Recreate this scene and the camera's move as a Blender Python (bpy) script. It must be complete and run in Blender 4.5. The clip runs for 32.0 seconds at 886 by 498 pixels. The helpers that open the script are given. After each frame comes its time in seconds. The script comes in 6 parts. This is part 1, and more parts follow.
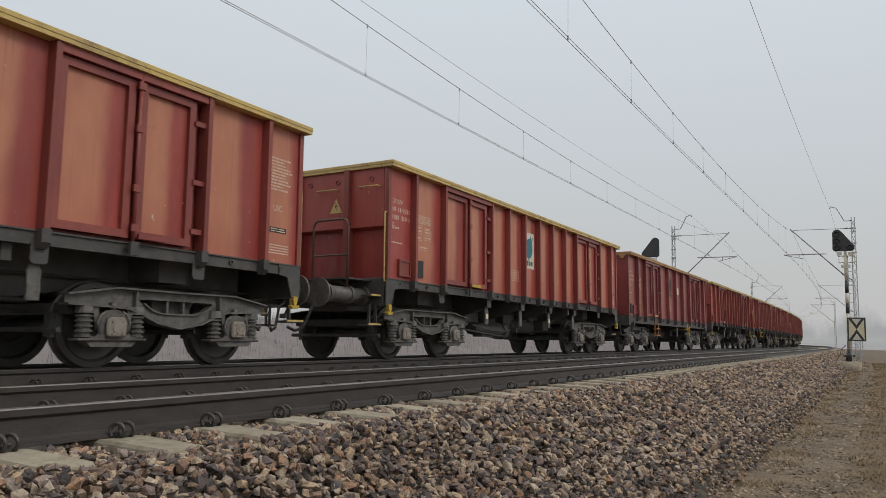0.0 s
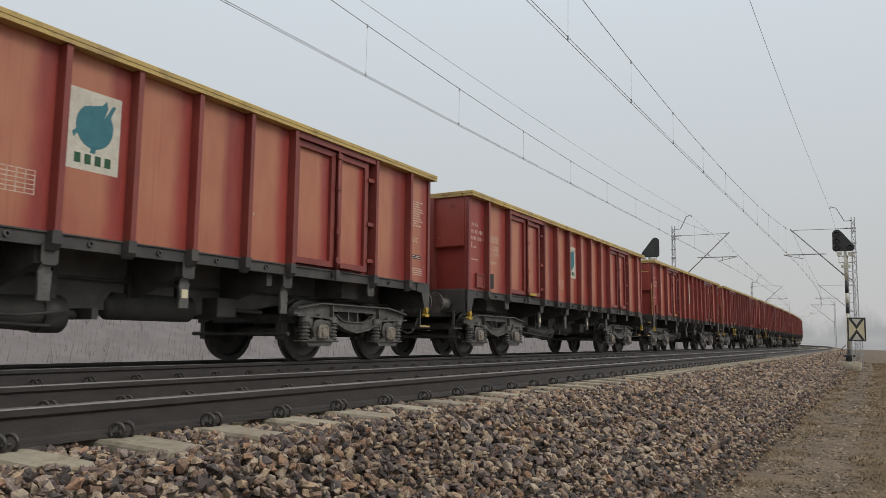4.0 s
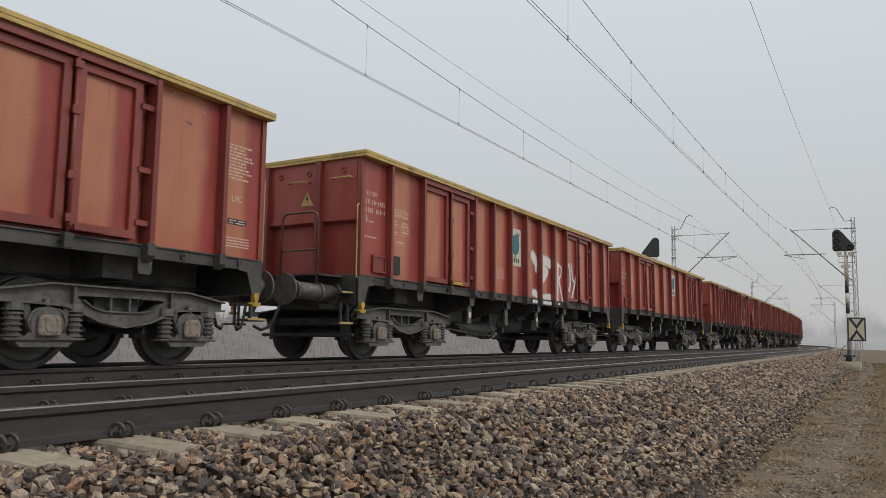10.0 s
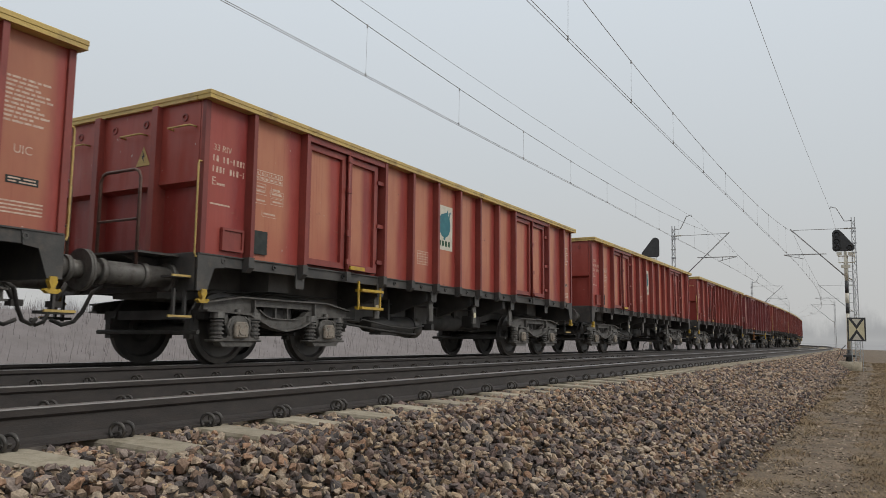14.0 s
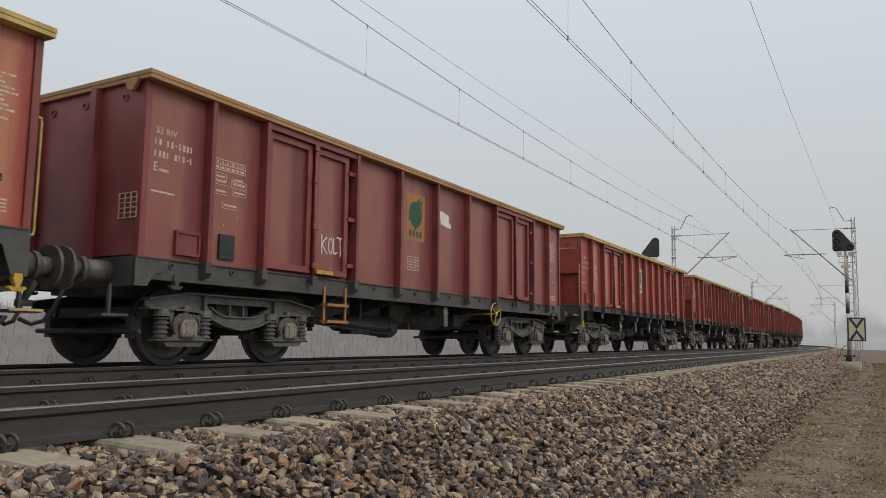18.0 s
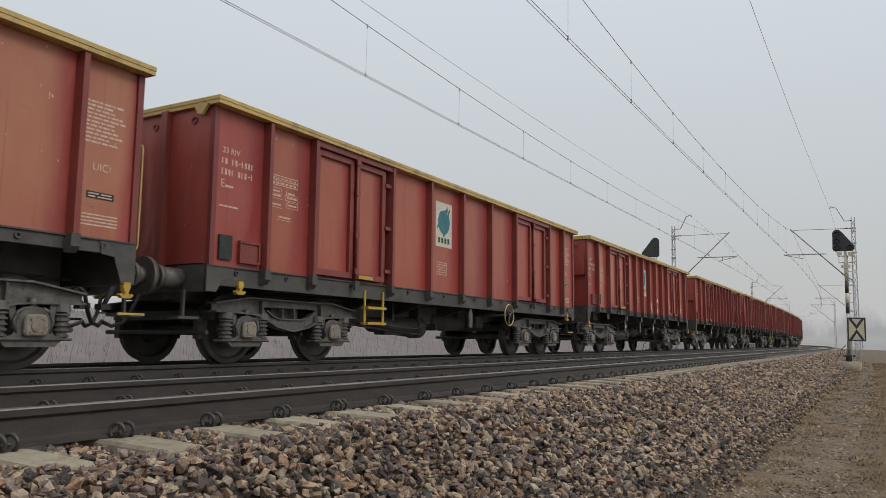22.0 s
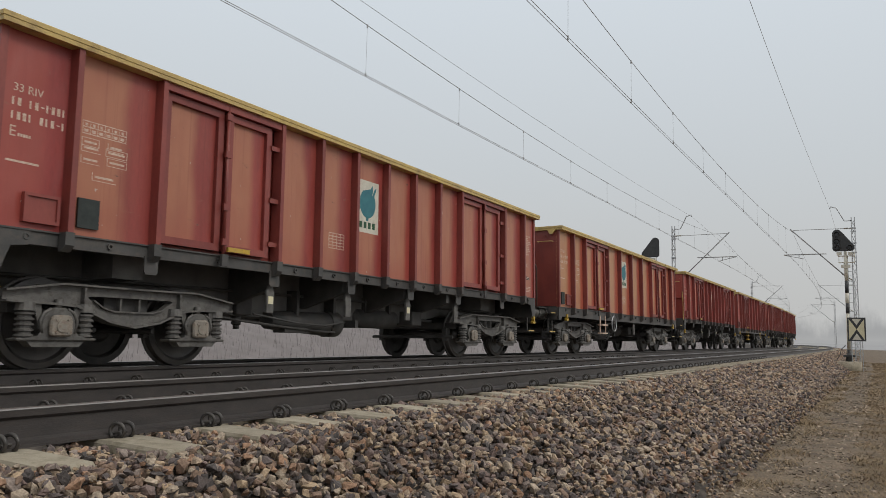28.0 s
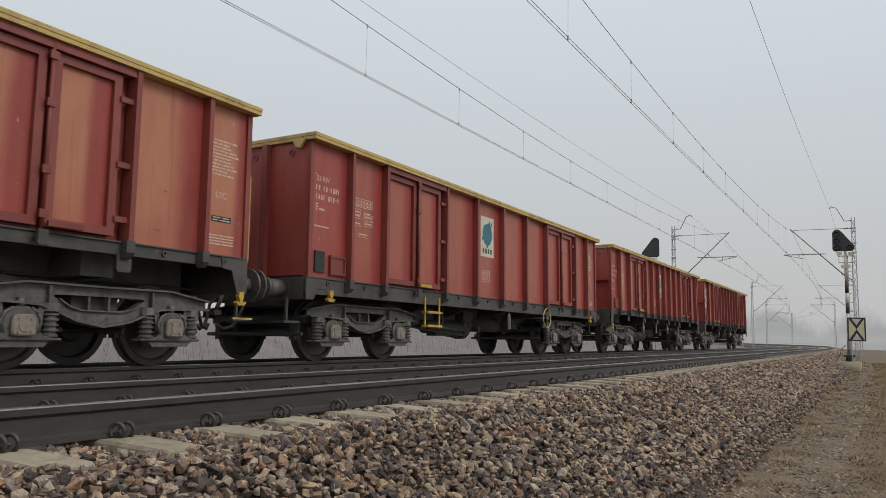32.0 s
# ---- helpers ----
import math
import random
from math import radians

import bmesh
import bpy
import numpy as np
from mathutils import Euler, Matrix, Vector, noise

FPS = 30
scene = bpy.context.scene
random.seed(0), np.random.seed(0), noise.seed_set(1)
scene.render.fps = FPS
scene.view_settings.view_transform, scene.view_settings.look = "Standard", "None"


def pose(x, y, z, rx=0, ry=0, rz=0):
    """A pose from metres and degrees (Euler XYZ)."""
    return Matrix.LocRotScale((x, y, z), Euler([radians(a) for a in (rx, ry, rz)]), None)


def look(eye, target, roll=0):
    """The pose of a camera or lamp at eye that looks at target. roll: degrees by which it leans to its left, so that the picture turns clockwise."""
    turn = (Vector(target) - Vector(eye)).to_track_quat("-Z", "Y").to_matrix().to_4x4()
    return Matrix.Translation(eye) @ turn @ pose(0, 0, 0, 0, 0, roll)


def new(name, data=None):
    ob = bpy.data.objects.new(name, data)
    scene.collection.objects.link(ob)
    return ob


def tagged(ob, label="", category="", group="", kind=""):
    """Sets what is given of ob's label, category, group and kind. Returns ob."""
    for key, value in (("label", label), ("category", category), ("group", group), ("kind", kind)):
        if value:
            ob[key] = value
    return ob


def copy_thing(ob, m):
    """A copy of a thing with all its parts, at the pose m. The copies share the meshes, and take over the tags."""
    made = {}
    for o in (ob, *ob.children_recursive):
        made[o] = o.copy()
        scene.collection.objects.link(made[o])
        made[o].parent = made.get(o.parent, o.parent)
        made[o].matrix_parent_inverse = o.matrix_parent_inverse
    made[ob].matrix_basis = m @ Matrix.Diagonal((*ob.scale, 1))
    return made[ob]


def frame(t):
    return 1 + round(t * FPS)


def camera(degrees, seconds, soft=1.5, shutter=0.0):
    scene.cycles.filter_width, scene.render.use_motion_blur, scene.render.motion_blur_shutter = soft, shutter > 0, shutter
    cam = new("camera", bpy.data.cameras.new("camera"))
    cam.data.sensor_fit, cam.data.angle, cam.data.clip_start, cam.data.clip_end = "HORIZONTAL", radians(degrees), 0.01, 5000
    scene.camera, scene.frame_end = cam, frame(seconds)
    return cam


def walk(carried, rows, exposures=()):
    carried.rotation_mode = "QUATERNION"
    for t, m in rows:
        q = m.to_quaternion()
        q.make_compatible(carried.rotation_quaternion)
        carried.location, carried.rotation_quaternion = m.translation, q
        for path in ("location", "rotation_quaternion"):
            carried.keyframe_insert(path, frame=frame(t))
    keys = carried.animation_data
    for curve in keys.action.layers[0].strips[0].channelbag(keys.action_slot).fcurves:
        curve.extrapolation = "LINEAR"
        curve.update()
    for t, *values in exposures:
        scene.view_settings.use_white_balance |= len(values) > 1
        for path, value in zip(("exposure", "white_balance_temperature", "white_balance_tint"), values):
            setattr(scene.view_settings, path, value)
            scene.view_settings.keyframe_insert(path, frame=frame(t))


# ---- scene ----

# ======================= camera and the fixed tripod =======================
cam = camera(60.69, 32.0, soft=0.55, shutter=0.04)
EYE = Vector((0.0, 0.0, 0.371))
AIM = EYE + Vector((0.0, math.cos(radians(6.501)), math.sin(radians(6.501))))
walk(cam, [(0.0, look(EYE, AIM, 1.267)), (32.0, look(EYE, AIM, 1.267))])

# ======================= world, sun =======================
world = bpy.data.worlds.new("overcast")
scene.world = world
world.use_nodes = True
nt = world.node_tree
nt.nodes.clear()
w_out = nt.nodes.new("ShaderNodeOutputWorld")
w_bg = nt.nodes.new("ShaderNodeBackground")
w_sky = nt.nodes.new("ShaderNodeTexSky")
w_sky.sky_type = "NISHITA"
w_sky.sun_disc = False
w_sky.sun_elevation = radians(41.7)
w_sky.sun_rotation = radians(110.6)
w_sky.air_density = 1.0
w_sky.dust_density = 6.0
w_sc = nt.nodes.new("ShaderNodeMix")
w_sc.data_type = "RGBA"
w_sc.blend_type = "MULTIPLY"
w_sc.inputs[0].default_value = 1.0
w_sc.inputs[7].default_value = (0.1, 0.1, 0.1, 1)
w_co = nt.nodes.new("ShaderNodeTexCoord")
w_sep = nt.nodes.new("ShaderNodeSeparateXYZ")
w_ramp = nt.nodes.new("ShaderNodeValToRGB")
w_ramp.color_ramp.elements[0].position = 0.0
w_ramp.color_ramp.elements[0].color = (0.545, 0.545, 0.535, 1)
w_ramp.color_ramp.elements[1].position = 1.0
w_ramp.color_ramp.elements[1].color = (1.02, 1.0, 0.95, 1)
for q, c in ((0.10, (0.566, 0.58, 0.584)), (0.22, (0.60, 0.636, 0.66)), (0.45, (0.69, 0.75, 0.803)), (0.7, (0.865, 0.87, 0.85))):
    e = w_ramp.color_ramp.elements.new(q)
    e.color = (*c, 1)
w_mix = nt.nodes.new("ShaderNodeMix")
w_mix.data_type = "RGBA"
w_mix.inputs[0].default_value = 0.92
nt.links.new(w_co.outputs["Generated"], w_sep.inputs[0])
nt.links.new(w_sep.outputs["Z"], w_ramp.inputs[0])
nt.links.new(w_sky.outputs[0], w_sc.inputs[6])
nt.links.new(w_sc.outputs[2], w_mix.inputs[6])
nt.links.new(w_ramp.outputs[0], w_mix.inputs[7])
nt.links.new(w_mix.outputs[2], w_bg.inputs[0])
nt.links.new(w_bg.outputs[0], w_out.inputs[0])
w_bg.inputs[1].default_value = 1.0

sun_data = bpy.data.lights.new("sun", "SUN")
sun_data.energy = 0.85
sun_data.angle = radians(16)
sun_data.color = (1.0, 0.96, 0.9)
sun = new("sun", sun_data)
sun.matrix_world = look((40, -15, 38), (0, 0, 0))

# ======================= the line of the tracks =======================
# s: metres along the near rail from the foot of the camera; u: metres to the left of it; v: above the rail heads.
HEAD0, FOOT, CANT = radians(29.085), 3.3874, 0.01511
KNOT_S, KNOT_K = (0, 60, 140, 260), (-0.00091, 0.00069, 0.00266, 0.0015)
GAUGE, SPACE = 1.507, 3.972
CENTRE_A, CENTRE_B = GAUGE / 2, SPACE + GAUGE / 2
GRID = np.arange(-460.0, 560.0, 0.5)
_k = np.interp(GRID, KNOT_S, KNOT_K)
_h = -np.concatenate([[0], np.cumsum((_k[1:] + _k[:-1]) * 0.25)])
_zero = int(np.searchsorted(GRID, 0))
_h = HEAD0 + _h - _h[_zero]
_x = np.concatenate([[0], np.cumsum((np.sin(_h[1:]) + np.sin(_h[:-1])) * 0.25)])
_y = np.concatenate([[0], np.cumsum((np.cos(_h[1:]) + np.cos(_h[:-1])) * 0.25)])
_x += -_x[_zero] - FOOT * math.cos(HEAD0)
_y += -_y[_zero] + FOOT * math.sin(HEAD0)


def line_at(s):
    return np.interp(s, GRID, _x), np.interp(s, GRID, _y), np.interp(s, GRID, _h)


def trk(s, u, v):
    """A point by the tracks, in the canted frame of the rails."""
    x, y, h = line_at(s)
    lat = u + v * CANT
    return Vector((x - math.cos(h) * lat, y + math.sin(h) * lat, v - CANT * u))


def flat(s, u, z):
    """A point by the tracks, plumb, at the height z."""
    x, y, h = line_at(s)
    return Vector((x - math.cos(h) * u, y + math.sin(h) * u, z))


def along(s, u, v=0.0, canted=True):
    """The pose of a thing that stands by the line: its x along the track, y to the left, z up."""
    _, _, h = line_at(s)
    c = CANT if canted else 0.0
    m = Matrix(((math.sin(h), -math.cos(h), -math.cos(h) * c, 0), (math.cos(h), math.sin(h), math.sin(h) * c, 0), (0, -c, 1, 0), (0, 0, 0, 1)))
    m.translation = trk(s, u, v) if canted else flat(s, u, v)
    return m


# ======================= materials =======================
def material(name, a, b, rough=0.7, scale=6.0, metal=0.0, bump=0.15, fine=60.0, dirt=None, dirt_amount=0.35, stretch=(1, 1, 1), vary=0.0, spec=0.5, island=False, grain=0.18):
    """Two tones mixed by noise at two scales, dirt patches, relief, and a shift of value from piece to piece."""
    m = bpy.data.materials.new(name)
    m.use_nodes = True
    t = m.node_tree
    p = t.nodes["Principled BSDF"]
    p.inputs["Roughness"].default_value = rough
    p.inputs["Metallic"].default_value = metal
    p.inputs["Specular IOR Level"].default_value = spec
    co = t.nodes.new("ShaderNodeTexCoord")
    mp = t.nodes.new("ShaderNodeMapping")
    mp.inputs["Scale"].default_value = stretch
    t.links.new(co.outputs["Object"], mp.inputs[0])
    src = mp.outputs[0]
    info = t.nodes.new("ShaderNodeObjectInfo")
    add = t.nodes.new("ShaderNodeVectorMath")
    add.operation = "MULTIPLY_ADD"
    add.inputs[1].default_value = (37.0, 23.0, 51.0)
    t.links.new(info.outputs["Random"], add.inputs[0])
    t.links.new(src, add.inputs[2])
    src = add.outputs[0]
    n1 = t.nodes.new("ShaderNodeTexNoise")
    n1.inputs["Scale"].default_value = scale
    n1.inputs["Detail"].default_value = 5
    n2 = t.nodes.new("ShaderNodeTexNoise")
    n2.inputs["Scale"].default_value = fine
    n2.inputs["Detail"].default_value = 4
    t.links.new(src, n1.inputs[0])
    t.links.new(src, n2.inputs[0])
    r1 = t.nodes.new("ShaderNodeMapRange")
    r1.inputs[1].default_value, r1.inputs[2].default_value = 0.35, 0.65
    t.links.new(n1.outputs[0], r1.inputs[0])
    mix = t.nodes.new("ShaderNodeMix")
    mix.data_type = "RGBA"
    mix.inputs[6].default_value, mix.inputs[7].default_value = (*a, 1), (*b, 1)
    t.links.new(r1.outputs[0], mix.inputs[0])
    col = mix.outputs[2]
    hs = t.nodes.new("ShaderNodeHueSaturation")
    fr = t.nodes.new("ShaderNodeMapRange")
    fr.inputs[3].default_value, fr.inputs[4].default_value = 1 - grain, 1 + grain
    t.links.new(n2.outputs[0], fr.inputs[0])
    val = fr.outputs[0]
    if vary:
        vr = t.nodes.new("ShaderNodeMapRange")
        vr.inputs[3].default_value, vr.inputs[4].default_value = 1 - vary, 1 + vary
        if island:
            geo = t.nodes.new("ShaderNodeNewGeometry")
            t.links.new(geo.outputs["Random Per Island"], vr.inputs[0])
        else:
            t.links.new(info.outputs["Random"], vr.inputs[0])
        mul = t.nodes.new("ShaderNodeMath")
        mul.operation = "MULTIPLY"
        t.links.new(val, mul.inputs[0])
        t.links.new(vr.outputs[0], mul.inputs[1])
        val = mul.outputs[0]
    t.links.new(val, hs.inputs["Value"])
    t.links.new(col, hs.inputs["Color"])
    col = hs.outputs[0]
    if dirt:
        n3 = t.nodes.new("ShaderNodeTexNoise")
        n3.inputs["Scale"].default_value = scale * 2.3
        n3.inputs["Detail"].default_value = 8
        n3.inputs["Roughness"].default_value = 0.65
        t.links.new(src, n3.inputs[0])
        r3 = t.nodes.new("ShaderNodeMapRange")
        r3.inputs[1].default_value, r3.inputs[2].default_value = 0.5, 0.72
        r3.inputs[4].default_value = dirt_amount * 2
        t.links.new(n3.outputs[0], r3.inputs[0])
        mx = t.nodes.new("ShaderNodeMix")
        mx.data_type = "RGBA"
        mx.inputs[7].default_value = (*dirt, 1)
        t.links.new(r3.outputs[0], mx.inputs[0])
        t.links.new(col, mx.inputs[6])
        col = mx.outputs[2]
    t.links.new(col, p.inputs["Base Color"])
    if bump:
        bp = t.nodes.new("ShaderNodeBump")
        bp.inputs["Strength"].default_value = bump
        bp.inputs["Distance"].default_value = 0.01
        t.links.new(n2.outputs[0], bp.inputs["Height"])
        t.links.new(bp.outputs[0], p.inputs["Normal"])
    return m



def sprayed(m):
    """Let a paint thin out where its layer does: the u coordinate decides how much of the sheet shows through."""
    t = m.node_tree
    p, out = t.nodes["Principled BSDF"], t.nodes["Material Output"]
    at, across = t.nodes.new("ShaderNodeTexCoord"), t.nodes.new("ShaderNodeSeparateXYZ")
    t.links.new(at.outputs["UV"], across.inputs[0])
    speck = t.nodes.new("ShaderNodeTexNoise")
    speck.inputs["Scale"].default_value, speck.inputs["Detail"].default_value = 14.0, 5
    cover = t.nodes.new("ShaderNodeMath")
    cover.operation = "MULTIPLY_ADD"
    cover.inputs[1].default_value, cover.inputs[2].default_value = 0.5, -0.25
    t.links.new(speck.outputs[0], cover.inputs[0])
    total = t.nodes.new("ShaderNodeMath")
    t.links.new(cover.outputs[0], total.inputs[0])
    t.links.new(across.outputs[0], total.inputs[1])
    ease = t.nodes.new("ShaderNodeMapRange")
    ease.interpolation_type = "SMOOTHSTEP"
    ease.inputs[1].default_value, ease.inputs[2].default_value, ease.inputs[4].default_value = 0.05, 0.95, 0.94
    t.links.new(total.outputs[0], ease.inputs[0])
    clear, mix = t.nodes.new("ShaderNodeBsdfTransparent"), t.nodes.new("ShaderNodeMixShader")
    t.links.new(ease.outputs[0], mix.inputs[0])
    t.links.new(clear.outputs[0], mix.inputs[1])
    t.links.new(p.outputs[0], mix.inputs[2])
    t.links.new(mix.outputs[0], out.inputs[0])
    return m


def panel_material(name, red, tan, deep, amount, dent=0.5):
    """Sheet paint, tan over the low-x side of each sheet up to a plumb edge; runs, scars and rust."""
    m = material(name, red, deep, 0.42, 1.3, bump=0.05, fine=30, dirt=tuple(0.6 * c for c in deep), dirt_amount=0.22, stretch=(1.3, 1, 0.35), vary=0.10)
    t = m.node_tree
    p = t.nodes["Principled BSDF"]
    base = p.inputs["Base Color"].links[0].from_socket

    def calc(op, a, b=None, c=None):
        n = t.nodes.new("ShaderNodeMath")
        n.operation = op
        for k, v in enumerate((a, b, c)):
            if v is None:
                continue
            if isinstance(v, (int, float)):
                n.inputs[k].default_value = v
            else:
                t.links.new(v, n.inputs[k])
        return n.outputs[0]

    def ramp(v, a, b, lo=0.0, hi=1.0, smooth=False):
        n = t.nodes.new("ShaderNodeMapRange")
        if smooth:
            n.interpolation_type = "SMOOTHSTEP"
        for k, q in ((1, a), (2, b), (3, lo), (4, hi)):
            n.inputs[k].default_value = q
        t.links.new(v, n.inputs[0])
        return n.outputs[0]

    def noisy(vec, scale, detail, rough=0.5):
        n = t.nodes.new("ShaderNodeTexNoise")
        n.inputs["Scale"].default_value, n.inputs["Detail"].default_value, n.inputs["Roughness"].default_value = scale, detail, rough
        t.links.new(vec, n.inputs[0])
        return n.outputs[0]

    def tint(f, a, colour):
        n = t.nodes.new("ShaderNodeMix")
        n.data_type = "RGBA"
        n.inputs[7].default_value = (*colour, 1)
        t.links.new(f, n.inputs[0])
        t.links.new(a, n.inputs[6])
        return n.outputs[2]
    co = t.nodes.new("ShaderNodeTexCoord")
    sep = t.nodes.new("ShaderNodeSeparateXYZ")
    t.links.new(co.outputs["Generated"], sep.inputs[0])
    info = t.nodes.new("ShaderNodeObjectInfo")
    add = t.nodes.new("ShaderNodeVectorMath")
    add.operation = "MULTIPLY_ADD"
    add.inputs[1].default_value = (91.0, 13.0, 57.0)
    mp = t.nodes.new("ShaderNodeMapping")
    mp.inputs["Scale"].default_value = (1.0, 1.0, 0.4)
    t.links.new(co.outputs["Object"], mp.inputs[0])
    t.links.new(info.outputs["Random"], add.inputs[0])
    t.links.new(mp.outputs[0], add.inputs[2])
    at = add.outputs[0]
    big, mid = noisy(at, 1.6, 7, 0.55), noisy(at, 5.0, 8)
    # the edge of the tan wanders a little and lies elsewhere on every sheet
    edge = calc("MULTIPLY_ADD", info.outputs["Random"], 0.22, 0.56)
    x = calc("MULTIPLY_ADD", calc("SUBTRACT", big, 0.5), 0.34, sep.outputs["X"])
    tanned = ramp(calc("SUBTRACT", edge, x), -0.13, 0.12, 0.04, 1.0, True)
    # thinner near the foot
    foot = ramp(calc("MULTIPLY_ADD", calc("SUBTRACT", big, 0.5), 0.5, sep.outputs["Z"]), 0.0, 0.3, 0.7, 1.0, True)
    f = calc("MULTIPLY", calc("MULTIPLY", tanned, foot), ramp(mid, 0.25, 0.6, amount * 0.72, amount))
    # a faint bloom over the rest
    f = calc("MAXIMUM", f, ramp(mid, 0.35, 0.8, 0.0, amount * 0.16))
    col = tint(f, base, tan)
    # runs of rain through the tan
    mq = t.nodes.new("ShaderNodeMapping")
    mq.inputs["Scale"].default_value = (1.0, 1.0, 0.035)
    t.links.new(at, mq.inputs[0])
    col = tint(ramp(noisy(mq.outputs[0], 26.0, 3), 0.6, 0.75, 0.0, 0.35), col, tuple(0.75 * c for c in deep))
    # scrapes where loads and chains have struck, longer than high
    mr = t.nodes.new("ShaderNodeMapping")
    mr.inputs["Scale"].default_value = (0.55, 1.0, 3.6)
    t.links.new(at, mr.inputs[0])
    scrape = noisy(mr.outputs[0], 6.0, 4, 0.6)
    col = tint(ramp(scrape, 0.715, 0.725), col, (0.07, 0.035, 0.028))
    col = tint(ramp(scrape, 0.66, 0.715, 0.0, 0.4), col, (0.30, 0.12, 0.08))
    col = tint(ramp(noisy(at, 21.0, 2), 0.755, 0.775), col, (0.50, 0.42, 0.36))
    t.links.new(col, p.inputs["Base Color"])
    bp = t.nodes.new("ShaderNodeBump")
    bp.inputs["Strength"].default_value = dent
    bp.inputs["Distance"].default_value = 0.05
    t.links.new(noisy(at, 2.2, 2), bp.inputs["Height"])
    t.links.new(p.inputs["Normal"].links[0].from_socket, bp.inputs["Normal"])
    t.links.new(bp.outputs[0], p.inputs["Normal"])
    return m


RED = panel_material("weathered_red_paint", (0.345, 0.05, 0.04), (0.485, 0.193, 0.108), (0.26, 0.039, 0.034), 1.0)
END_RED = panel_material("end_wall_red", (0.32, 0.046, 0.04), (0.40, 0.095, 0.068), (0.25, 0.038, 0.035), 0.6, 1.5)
# rib red taken darker to carry the shade of the rib flanks
RIB = material("shade_darkened_rib_red", (0.205, 0.042, 0.035), (0.265, 0.062, 0.047), 0.42, 2.0, bump=0.06, fine=40, dirt=(0.18, 0.045, 0.04), vary=0.15, stretch=(1, 1, 0.5))
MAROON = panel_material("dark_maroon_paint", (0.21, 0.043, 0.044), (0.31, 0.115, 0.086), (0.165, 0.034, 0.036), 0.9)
RED_DULL = panel_material("dull_red_paint", (0.33, 0.055, 0.045), (0.43, 0.175, 0.10), (0.26, 0.043, 0.038), 0.95)
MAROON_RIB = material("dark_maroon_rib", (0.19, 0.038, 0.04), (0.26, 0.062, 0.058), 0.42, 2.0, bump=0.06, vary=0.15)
BRIGHT_RED = panel_material("less_tan_red_paint", (0.345, 0.047, 0.038), (0.41, 0.135, 0.08), (0.27, 0.039, 0.034), 0.75)
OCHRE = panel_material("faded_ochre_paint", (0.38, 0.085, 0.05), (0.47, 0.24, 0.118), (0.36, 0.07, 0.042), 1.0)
YELLOW = material("yellow_cap_paint", (0.58, 0.42, 0.13), (0.50, 0.36, 0.14), 0.5, 1.5, bump=0.05, dirt=(0.13, 0.075, 0.045), dirt_amount=0.33)
RUSTY_CAP = material("brown_cap_paint", (0.36, 0.19, 0.075), (0.42, 0.24, 0.10), 0.55, 1.5, bump=0.05, dirt=(0.2, 0.09, 0.05), dirt_amount=0.25)
BRIGHT_YELLOW = material("signal_yellow", (0.56, 0.37, 0.035), (0.46, 0.30, 0.05), 0.5, 6, bump=0.03, dirt=(0.16, 0.10, 0.04), dirt_amount=0.35)
BLACK = material("black_frame_paint", (0.048, 0.047, 0.046), (0.08, 0.077, 0.073), 0.55, 3, bump=0.1, dirt=(0.13, 0.105, 0.085), dirt_amount=0.3)
DARK = material("sooty_underframe", (0.055, 0.053, 0.051), (0.085, 0.081, 0.077), 0.75, 4, bump=0.15)
# paler than DARK: haze over the shaded inner parts is put into the colour
HAZED_STEEL = material("haze_lifted_inner_frame", (0.12, 0.116, 0.112), (0.17, 0.163, 0.156), 0.9, 4, bump=0.15)
BROWN_RAIL = material("dark_brown_rail_paint", (0.10, 0.055, 0.045), (0.15, 0.085, 0.065), 0.5, 6, bump=0.08, dirt=(0.06, 0.04, 0.035), dirt_amount=0.4)
GREASE = material("grey_bogie_steel", (0.095, 0.091, 0.085), (0.15, 0.142, 0.13), 0.5, 7, metal=0.1, bump=0.3, dirt=(0.06, 0.05, 0.042), dirt_amount=0.55)
RUSTY_BOX = material("rust_stained_cover", (0.22, 0.20, 0.17), (0.29, 0.25, 0.205), 0.6, 9, bump=0.3, dirt=(0.16, 0.085, 0.045), dirt_amount=0.4)
WHEEL = material("dull_wheel_steel", (0.065, 0.062, 0.06), (0.10, 0.092, 0.086), 0.5, 5, metal=0.3, bump=0.1)
RAIL_SIDE = material("brown_rail_steel", (0.047, 0.042, 0.0405), (0.064, 0.056, 0.053), 0.45, 5, metal=0.2, bump=0.15, dirt=(0.10, 0.078, 0.062), dirt_amount=0.14, stretch=(1, 1, 3))
RAIL_TOP = material("polished_rail_head", (0.30, 0.29, 0.285), (0.22, 0.21, 0.2), 0.35, 3, metal=0.8, bump=0.04)
CLIP = material("rusty_clip_steel", (0.04, 0.037, 0.035), (0.075, 0.067, 0.06), 0.4, 20, metal=0.3, bump=0.2)
CONCRETE = material("sleeper_concrete", (0.27, 0.235, 0.175), (0.35, 0.31, 0.238), 0.9, 5, bump=0.4, fine=110, dirt=(0.13, 0.105, 0.06), dirt_amount=0.38, vary=0.14)


